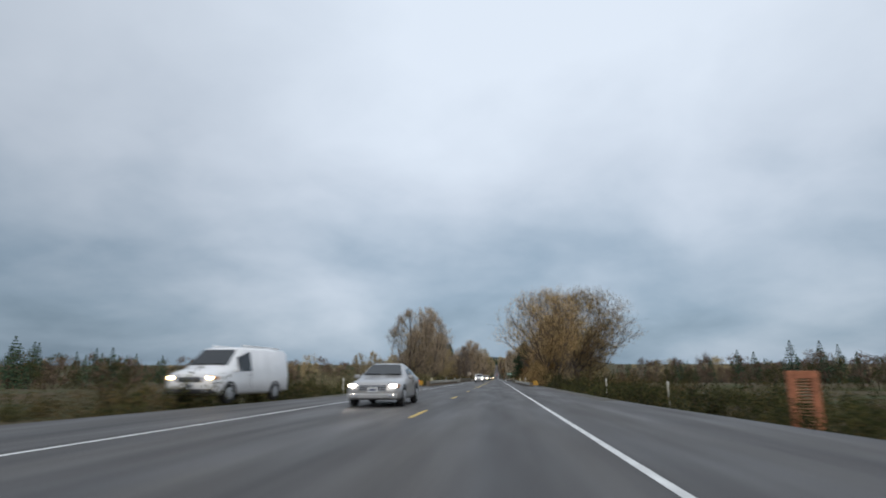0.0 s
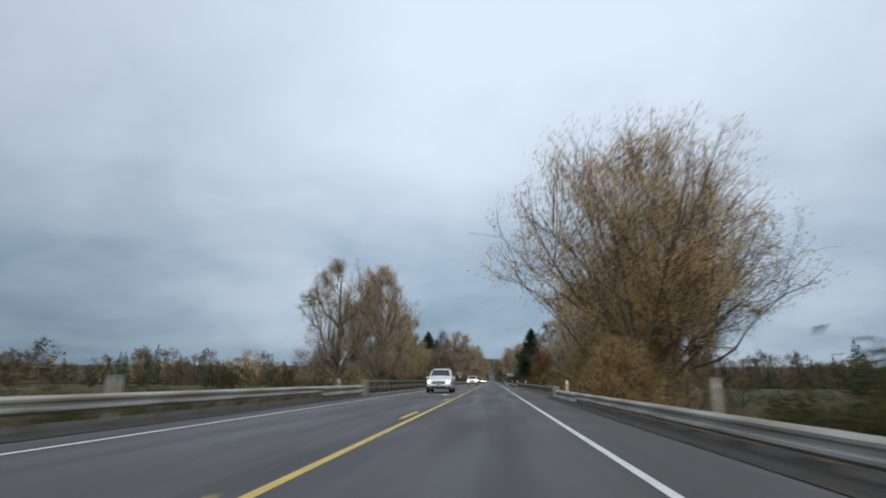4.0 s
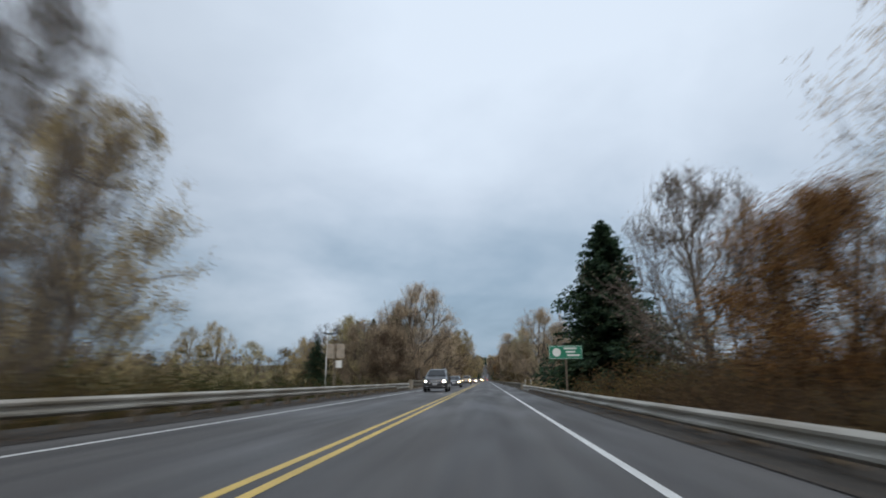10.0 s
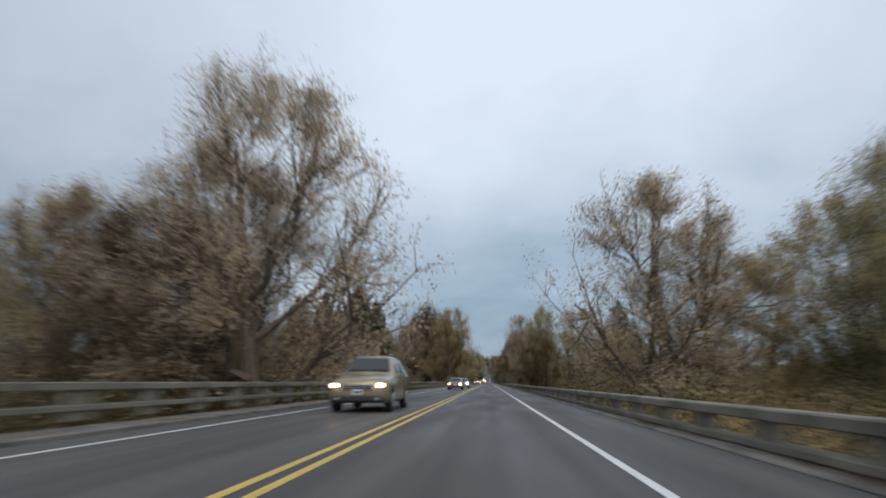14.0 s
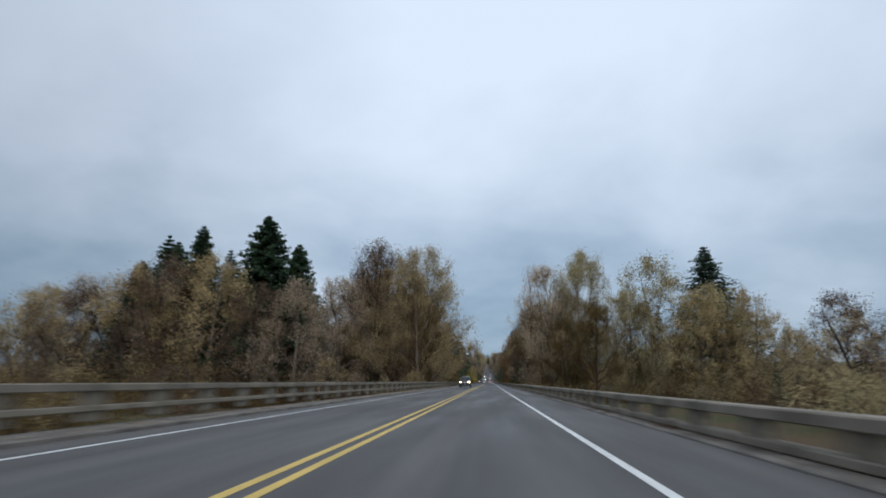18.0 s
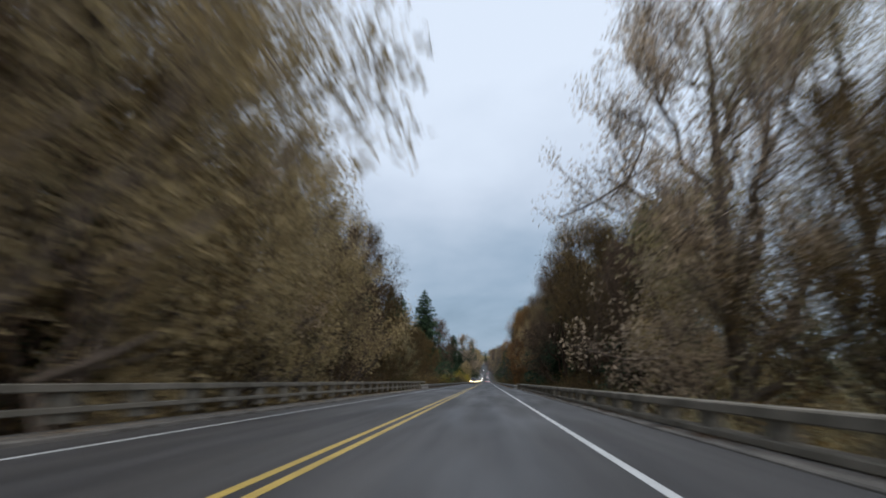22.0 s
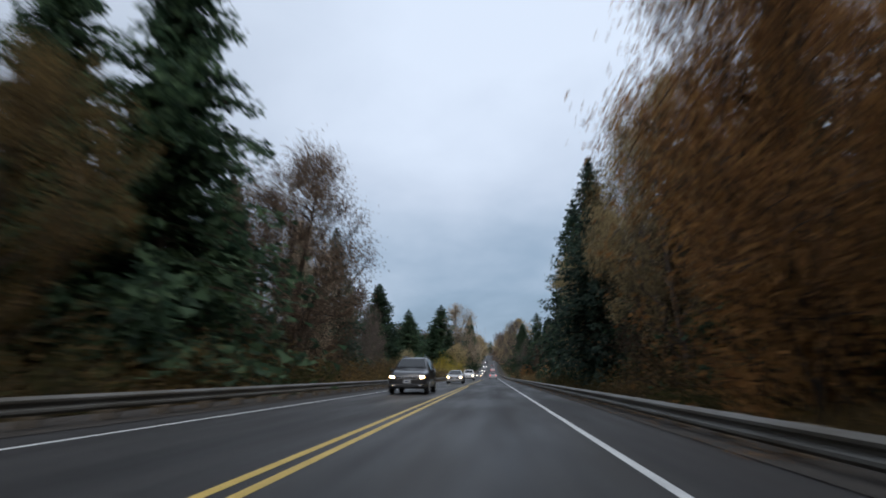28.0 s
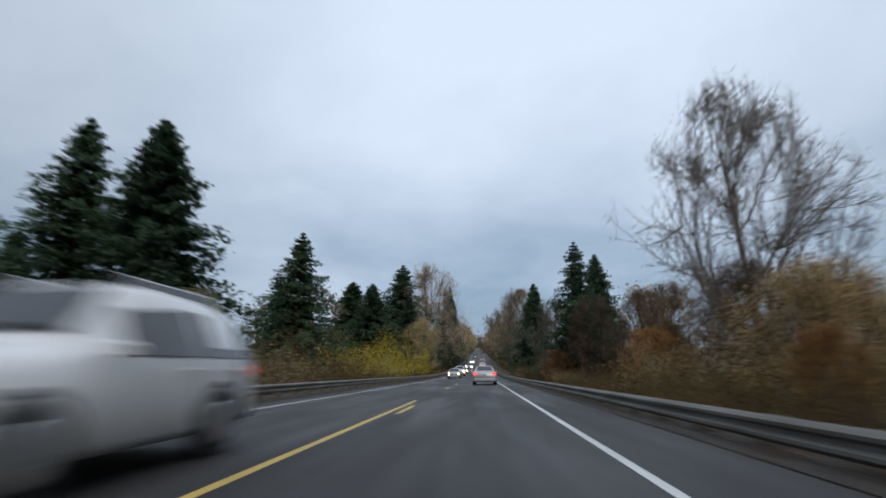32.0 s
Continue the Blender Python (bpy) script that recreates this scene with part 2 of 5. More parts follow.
YELLOW_LINE = plain("yellow_road_paint", (0.60, 0.42, 0.10), 0.6, vary=0.25, scale=6)
TIMBER = plain("weathered_timber", (0.16, 0.13, 0.095), 0.9, vary=0.35, scale=9)
SIGN_GREEN = plain("sign_green", (0.012, 0.20, 0.115), 0.35, vary=0.06)
SIGN_WHITE = plain("sign_white", (0.72, 0.74, 0.72), 0.4, vary=0.05)
SIGN_YELLOW = plain("sign_yellow", (0.80, 0.40, 0.015), 0.4, vary=0.06)
SIGN_BLACK = plain("sign_black", (0.02, 0.02, 0.02), 0.5, vary=0.05)
BARK = material("grey_bark", bark_build((0.055, 0.044, 0.036), (0.190, 0.156, 0.128)))
BARK_DARK = material("dark_bark", bark_build((0.020, 0.015, 0.011), (0.075, 0.055, 0.040)))
BARK_PALE = material("pale_bark", bark_build((0.085, 0.070, 0.060), (0.21, 0.18, 0.155)))
L_GOLD = material("golden_brown_leaves", leaf_build((0.0, (0.30, 0.238, 0.134)), (0.5, (0.435, 0.350, 0.196)), (1.0, (0.60, 0.492, 0.277))))
L_TAN = material("tan_dry_leaves", leaf_build((0.0, (0.37, 0.300, 0.224)), (0.5, (0.54, 0.442, 0.328)), (1.0, (0.71, 0.590, 0.440))))
L_OLIVE = material("olive_yellow_leaves", leaf_build((0.0, (0.240, 0.222, 0.132)), (0.5, (0.362, 0.330, 0.195)), (1.0, (0.545, 0.475, 0.280))))
L_RUST = material("rust_orange_leaves", leaf_build((0.0, (0.26, 0.130, 0.048)), (0.5, (0.41, 0.212, 0.080)), (1.0, (0.54, 0.302, 0.112))))
L_YELLOW = material("bright_yellow_leaves", leaf_build((0.0, (0.187, 0.173, 0.022)), (0.5, (0.500, 0.395, 0.048)), (1.0, (0.730, 0.580, 0.105))))
L_ALDER = material("browning_alder_leaves", leaf_build((0.0, (0.078, 0.060, 0.028)), (0.5, (0.138, 0.102, 0.045)), (1.0, (0.245, 0.168, 0.070))))
L_BROWN = material("dull_brown_leaves", leaf_build((0.0, (0.098, 0.072, 0.054)), (0.5, (0.150, 0.110, 0.082)), (1.0, (0.248, 0.180, 0.130))))
L_AMBER = material("amber_willow_leaves", leaf_build((0.0, (0.40, 0.270, 0.120)), (0.5, (0.58, 0.42, 0.20)), (1.0, (0.72, 0.55, 0.29))))
L_BRAMBLE = material("bramble_leaves", leaf_build((0.0, (0.020, 0.028, 0.010)), (0.5, (0.052, 0.062, 0.022)), (0.85, (0.10, 0.095, 0.035)), (1.0, (0.17, 0.12, 0.05))))
L_DRY = material("dry_brush_stems", leaf_build((0.0, (0.098, 0.063, 0.035)), (0.5, (0.150, 0.098, 0.055)), (1.0, (0.229, 0.156, 0.086))))
L_FIR = material("dark_fir_needles", leaf_build((0.0, (0.020, 0.040, 0.027)), (0.5, (0.052, 0.098, 0.061)), (1.0, (0.110, 0.182, 0.100))))
L_FIRBLUE = material("blue_green_needles", leaf_build((0.0, (0.023, 0.045, 0.037)), (0.5, (0.060, 0.100, 0.081)), (1.0, (0.118, 0.172, 0.130))))

# ---------------------------------------------------------------- mesh helpers


def mesh_ob(name, verts, faces, mat, parent=None, label="", smooth=False):
    me = bpy.data.meshes.new(name)
    me.from_pydata([tuple(v) for v in verts], [], [tuple(f) for f in faces])
    me.materials.append(mat)
    if smooth:
        me.shade_smooth()
    ob = new(name, me)
    if parent is not None:
        ob.parent = parent
    if label:
        tagged(ob, label)
    return ob


def part(name, bm, mat, parent=None, label="", smooth=False):
    me = bpy.data.meshes.new(name)
    bm.to_mesh(me)
    bm.free()
    me.materials.append(mat)
    if smooth:
        me.shade_smooth()
    ob = new(name, me)
    if parent is not None:
        ob.parent = parent
    if label:
        tagged(ob, label)
    return ob


def share(src, parent, m):
    """One more object on the same mesh."""
    ob = new(src.name.split(".")[0], src.data)
    ob.parent, ob.matrix_basis = parent, m
    return ob


def box_bm(x0, x1, y0, y1, z0, z1, bevel=0.0, bm=None):
    keep = bm is not None
    b = bm if keep else bmesh.new()
    r = bmesh.ops.create_cube(b, size=1.0)
    for v in r["verts"]:
        v.co = Vector((x0 if v.co.x < 0 else x1, y0 if v.co.y < 0 else y1, z0 if v.co.z < 0 else z1))
    if bevel:
        bmesh.ops.bevel(b, geom=list({e for v in r["verts"] for e in v.link_edges}), offset=bevel, segments=1, affect="EDGES")
    return b


def post_bm(r, z0, z1, sides=8, taper=1.0):
    b = bmesh.new()
    bmesh.ops.create_cone(b, cap_ends=True, segments=sides, radius1=r, radius2=r * taper, depth=z1 - z0)
    bmesh.ops.translate(b, verts=b.verts, vec=(0, 0, (z0 + z1) / 2))
    return b


def empty(name, at, label, category, group="", rz=0.0, kind=""):
    ob = new(name)
    ob.matrix_basis = pose(*at, 0, 0, rz)
    return tagged(ob, label, category, group, kind)


# ---------------------------------------------------------------- the lie of the land
HILL_START, END_Y = 770.0, 4200.0


def grade(y):
    """Height of the road: level, then up a long hill beyond the end of the drive."""
    d = y - HILL_START
    if d <= 0:
        return 0.0
    d = min(d, 900.0)
    bend = 180.0
    return 0.052 * (d * d / (2 * bend) if d < bend else d - bend / 2)


BRIDGES = ((113.0, 158.0), (268.0, 551.0))
RAIL_L, RAIL_R = -7.6, 3.6


def verge(x, y):
    """Height of the ground beside the road."""
    d = max(x - RAIL_R - 0.5, RAIL_L - 0.5 - x, 0.0)
    deep, run = 1.0, 6.0
    for a, b in BRIDGES:
        if a - 15 < y < b + 15:
            near = min(1.0, (y - a + 15) / 15, (b + 15 - y) / 15)
            deep, run = 1.0 + 2.2 * near, 6.0 - 3.6 * near
    drop = deep * min(1.0, d / run) ** 1.3
    if d > 0:
        drop -= 0.25 * noise.noise((x * 0.09, y * 0.05, 3.0)) * min(1.0, d / 4)
    return grade(y) - 0.06 - drop


def ground_sheet():
    xs = [-2600, -1200, -600, -300, -160, -90, -60, -40, -28, -20, -16, -13.5, -11.5, -10, -9, -8.4, -7.6, -4, 0, 3, 3.9, 4.6, 5.5, 7, 9, 12, 16, 22, 30, 45, 70, 110, 180, 300, 600, 1200, 2600]
    ys = [-900, -300, -120, -60] + list(range(-40, 1000, 5)) + [1050, 1100, 1200, 1350, 1500, 1700, 2100, 2800, 3600, END_Y]
    verts = [(x, y, verge(x, y)) for y in ys for x in xs]
    n = len(xs)
    faces = [(j * n + i, j * n + i + 1, (j + 1) * n + i + 1, (j + 1) * n + i) for j in range(len(ys) - 1) for i in range(n - 1)]
    tagged(mesh_ob("ground", verts, faces, GROUND, smooth=True), "rough grass and leaf litter beside the highway", "ground", kind="structure")


def strip(name, x0, x1, y0, y1, lift, mat, thick=0.0, step=12.0, x0b=None, x1b=None):
    """A strip along the road that follows its grade, with an edge of its own."""
    n = max(1, int(math.ceil((y1 - y0) / step)))
    ys = [y0 + (y1 - y0) * i / n for i in range(n + 1)]
    verts, faces = [], []
    for i, y in enumerate(ys):
        f = i / n
        a = x0 if x0b is None else x0 + (x0b - x0) * f
        b = x1 if x1b is None else x1 + (x1b - x1) * f
        z = grade(y) + lift
        verts += [(a, y, z), (b, y, z), (b, y, z - thick), (a, y, z - thick)]
        if i:
            k = 4 * i
            faces.append((k - 4, k - 3, k + 1, k))
            if thick:
                faces += [(k - 3, k - 2, k + 2, k + 1), (k - 1, k - 4, k, k + 3)]
    return mesh_ob(name, verts, faces, mat)


# a blue ridge closes the view, distance haze painted into its base colour
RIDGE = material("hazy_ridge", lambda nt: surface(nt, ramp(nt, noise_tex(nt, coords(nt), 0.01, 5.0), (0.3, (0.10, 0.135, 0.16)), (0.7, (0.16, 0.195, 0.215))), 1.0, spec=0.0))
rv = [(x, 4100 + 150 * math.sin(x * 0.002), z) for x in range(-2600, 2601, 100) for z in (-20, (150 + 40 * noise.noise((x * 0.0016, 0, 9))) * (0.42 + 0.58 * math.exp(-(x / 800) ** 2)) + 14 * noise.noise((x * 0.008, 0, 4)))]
tagged(mesh_ob("backdrop", rv, [(2 * i, 2 * i + 2, 2 * i + 3, 2 * i + 1) for i in range(52)], RIDGE, smooth=True), "wooded ridge on the horizon, tinted hazy blue", "hills", kind="structure")

LINE_R, LINE_C, LINE_L = 1.45, -2.05, -5.9
ground_sheet()
tagged(strip("road", -8.0, 4.2, -400, 553, 0.0, ASPHALT, 0.12), "worn grey two-lane asphalt highway", "road", kind="structure")
tagged(strip("road", -8.0, 4.2, 553, 1700, 0.0, DARKER_ASPHALT, 0.12), "darker asphalt of the forest stretch", "road", kind="structure")
for name, xa, xb in (("turnout", 4.2, 9.6), ("turnout", -14.5, -8.0)):
    tagged(strip(name, xa, xb, -60, 24, -0.012, ASPHALT, 0.1, x0b=4.2 if xa > 0 else -9.0, x1b=5.0 if xa > 0 else -8.0), "wide paved turnout beside the highway", "road", kind="structure")
for xa, xb in ((4.2, 5.2), (-9.2, -8.0)):
    for ya, yb in ((24, 112.5), (158.5, 267.5), (551.5, 1700)):
        tagged(strip("shoulder", xa, xb, ya, yb, -0.03, GRAVEL, 0.12), "gravel shoulder along the guardrail", "shoulder", kind="structure")

# dark leaf litter under the guardrails
for x, s in ((RAIL_L, 1), (RAIL_R, -1)):
    for y0, y1 in ((62.5, 112.5), (158.5, 267.5), (552.0, 1000.0)):
        xa, xb = sorted((x - 1.4 * s, x + 0.75 * s))
        tagged(strip("litter_strip", xa, xb, y0, y1, 0.012, LITTER), "dark soil and leaf litter under the guardrail", "verge", kind="structure")

# painted lines
for x in (LINE_R, LINE_L):
    tagged(strip("edge_line", x - 0.055, x + 0.055, -200, 1600, 0.004, WHITE_LINE), "white painted edge line", "road marking", kind="structure")
tagged(strip("centre_line", LINE_C + 0.06, LINE_C + 0.18, 55, 668, 0.004, YELLOW_LINE), "solid yellow centre line", "road marking", kind="structure")
tagged(strip("centre_line", LINE_C - 0.22, LINE_C - 0.10, 185, 735, 0.004, YELLOW_LINE), "solid yellow centre line", "road marking", kind="structure")
for a, b, dx in ((-60, 54, 0.0), (57, 184, -0.16), (668, 740, 0.12), (748, 1500, 0.0)):
    y = a
    while y < b:
        tagged(strip("centre_dash", LINE_C + dx - 0.06, LINE_C + dx + 0.06, y, y + 3.05, 0.004, YELLOW_LINE), "yellow dash of the centre line", "road marking", "yellow centre dashes", kind="structure")
        y += 12.19

# ---------------------------------------------------------------- guardrails and bridge parapets
#          (beam profile across the road, height), traffic side towards +x
BEAM = ((0.0, 0.0), (0.035, 0.02), (0.08, 0.055), (0.08, 0.095), (0.02, 0.135), (0.02, 0.175), (0.08, 0.215), (0.08, 0.255), (0.035, 0.29), (0.0, 0.31))


def beam_mesh(name, length, tall=1.0, mat=None):
    verts, faces = [], []
    n = len(BEAM)
    for y in (0.0, length):
        for off in (0.0, -0.006):
            verts += [(x + off, y, z * tall) for x, z in BEAM]
    for i in range(n - 1):
        faces.append((i, i + 1, 2 * n + i + 1, 2 * n + i))
        faces.append((n + i + 1, n + i, 3 * n + i, 3 * n + i + 1))
    faces += [(0, n, 3 * n, 2 * n), (n - 1, 3 * n - 1, 4 * n - 1, 2 * n - 1)]
    me = bpy.data.meshes.new(name)
    me.from_pydata(verts, [], faces)
    me.materials.append(mat or GALV)
    return me


SPAN = 3.81
BEAM_ME = beam_mesh("beam", SPAN + 0.05)
END_BEAM_ME = beam_mesh("end_beam", SPAN + 0.05, 1.62)
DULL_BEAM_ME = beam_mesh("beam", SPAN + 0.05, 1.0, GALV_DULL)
POST_ME = part("post", box_bm(-0.10, 0.10, -0.10, 0.10, -0.9, 0.56, 0.012), TIMBER).data
BLOCK_ME = part("block", box_bm(-0.10, 0.10, -0.08, 0.08, 0.22, 0.54, 0.01), TIMBER).data
for o in [o for o in scene.objects if o.name in ("post", "block")]:
    bpy.data.objects.remove(o)


def guardrail(x, side, y0, y1, top, beam=BEAM_ME):
    """side: +1 when the traffic is towards +x."""
    rail = empty("guardrail", (x, y0, 0), "galvanised W-beam guardrail on timber posts", "guardrail", "roadside guardrails")
    n = int(round((y1 - y0) / SPAN))
    turn = 0 if side > 0 else 180
    for i in range(n):
        y = y0 + i * SPAN
        z = grade(y)
        slope = math.degrees(math.atan2(grade(y + SPAN) - z, SPAN))
        heavy = (i >= n - 2 and y1 in (112.0, 267.0)) or (i < 2 and y0 in (159.0, 552.0))
        ob = new("end_beam" if heavy else "beam", END_BEAM_ME if heavy else beam)
        ob.parent = rail
        wob = 0.012 * math.sin(i * 1.7) + 0.01 * math.sin(i * 0.61)
        if side > 0:
            ob.matrix_basis = pose(0.10 + wob, y - y0, z + top - (0.50 if heavy else 0.31), slope, 0, 0)
        else:
            ob.matrix_basis = pose(-0.10 + wob, y - y0 + SPAN, grade(y + SPAN) + top - (0.50 if heavy else 0.31), -slope, 0, 180)
        near = y < 900
        for j in range(2 if near else 1):
            yy = y - y0 + j * SPAN / 2
            zz = grade(y + j * SPAN / 2) + top - 0.60
            a = new("post", POST_ME)
            a.parent, a.matrix_basis = rail, pose(-0.19 * side, yy, zz, 0, 0, turn)
            if near:
                a = new("block", BLOCK_ME)
                a.parent, a.matrix_basis = rail, pose(0.0, yy, zz, 0, 0, turn)
    return rail


def parapet(x, side, y0, y1, top, period):
    """Concrete bridge rail: kerb ledge, posts with openings between, heavy top beam."""
    rail = empty("bridge_parapet", (x, y0, 0), "weathered concrete bridge parapet with open balusters", "bridge railing", "bridge parapets")
    n = int(round((y1 - y0) / period))
    step = (y1 - y0) / n
    seg = 4
    s = side
    low = top - 0.41
    lo, hi = sorted((-0.30 * s, (0.75 if s > 0 else 0.48) * s))
    kerb = part("kerb", box_bm(lo, hi, 0, step * seg - 0.02, -0.5, 0.08 if s > 0 else 0.04, 0.02), KERB_CONCRETE)
    lo, hi = sorted((-0.12 * s, 0.14 * s))
    base = part("lower_rail", box_bm(lo, hi, 0, step * seg - 0.02, low - 0.11, low, 0.015), CONCRETE)
    lo, hi = sorted((-0.14 * s, 0.16 * s))
    beam = part("top_beam", box_bm(lo, hi, 0, step * seg - 0.02, top - 0.155, top, 0.02), CONCRETE)
    lo, hi = sorted((-0.09 * s, 0.09 * s))
    pst = part("baluster", box_bm(lo, hi, -step * 0.14, step * 0.14, top - 0.7, top - 0.15, 0.015), CONCRETE)
    for i in range(n):
        if i % seg == 0:
            for src in (kerb, base, beam):
                share(src, rail, pose(0, i * step, 0))
        share(pst, rail, pose(0, (i + 0.5) * step, 0))
    for src in (kerb, base, beam, pst):
        bpy.data.objects.remove(src)
    for yy in (-0.30, y1 - y0 - 0.02):
        lo, hi = sorted((-0.2 * s, 0.24 * s))
        part("end_block", box_bm(lo, hi, yy, yy + 0.34, -0.5, top + 0.03, 0.03), CONCRETE, rail)
    return rail


for x, s in ((RAIL_L, 1), (RAIL_R, -1)):
    tops = (0.62, 0.90) if s > 0 else (0.43, 0.57)
    guardrail(x, s, 62.3, 112.0, tops[0])
    parapet(x, s, *BRIDGES[0], tops[1], 1.75)
    guardrail(x, s, 159.0, 267.0, tops[0])
    parapet(x, s, *BRIDGES[1], tops[1], 2.2)
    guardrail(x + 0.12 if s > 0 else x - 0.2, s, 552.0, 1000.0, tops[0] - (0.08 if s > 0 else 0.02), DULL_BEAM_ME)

# ---------------------------------------------------------------- trees


def tube(path, radii, sides, verts, faces):
    base = len(verts)
    for i, p in enumerate(path):
        d = (path[min(i + 1, len(path) - 1)] - path[max(i - 1, 0)])
        d = d / (np.linalg.norm(d) + 1e-9)
        a = np.cross(d, (0.31, 0.87, 0.38))
        a /= np.linalg.norm(a) + 1e-9
        b = np.cross(d, a)
        for k in range(sides):
            t = 2 * math.pi * k / sides
            verts.append(p + radii[i] * (math.cos(t) * a + math.sin(t) * b))
    for i in range(len(path) - 1):
        for k in range(sides):
            j = (k + 1) % sides
            faces.append((base + i * sides + k, base + i * sides + j, base + (i + 1) * sides + j, base + (i + 1) * sides + k))


def wander(rng, start, way, length, n, bend, lift):
    """A crooked path: start, direction, how much it bends and how it turns up (or down)."""
    pts = [np.array(start, float)]
    d = np.array(way, float)
    d /= np.linalg.norm(d)
    for i in range(n):
        d = d + rng.normal(0, bend, 3) + np.array((0, 0, lift / n))
        d /= np.linalg.norm(d)
        pts.append(pts[-1] + d * length / n)
    return pts


def spike(a, b, r, verts, faces):
    """A thin twig: three sides that run out to a point."""
    k = len(verts)
    d = b - a
    u = np.cross(d, (0.31, 0.87, 0.38))
    u = u / (np.linalg.norm(u) + 1e-9) * r
    w = np.cross(d, u)
    w = w / (np.linalg.norm(w) + 1e-9) * r
    verts.extend((a + u, a - 0.5 * u + 0.87 * w, a - 0.5 * u - 0.87 * w, b))
    faces.extend(((k, k + 1, k + 3), (k + 1, k + 2, k + 3), (k + 2, k, k + 3)))


def cards(rng, centres, size, spread, droop=0.0):
    """Leaves: small blades round each place, each with a direction of its own."""
    n = len(centres)
    c = np.array(centres) + rng.normal(0, spread, (n, 3))
    a = rng.normal(0, 1, (n, 3))
    a[:, 2] -= droop
    a /= np.linalg.norm(a, axis=1)[:, None]
    b = np.cross(a, rng.normal(0, 1, (n, 3)))
    b /= np.linalg.norm(b, axis=1)[:, None] + 1e-9
    s = size * rng.uniform(0.55, 1.35, (n, 1))
    v = np.stack([c - a * s, c + b * s * 0.62 + a * s * 0.2, c + a * s - b * s * 0.35], 1).reshape(-1, 3)
    f = [(3 * i, 3 * i + 1, 3 * i + 2) for i in range(n)]
    return v, f


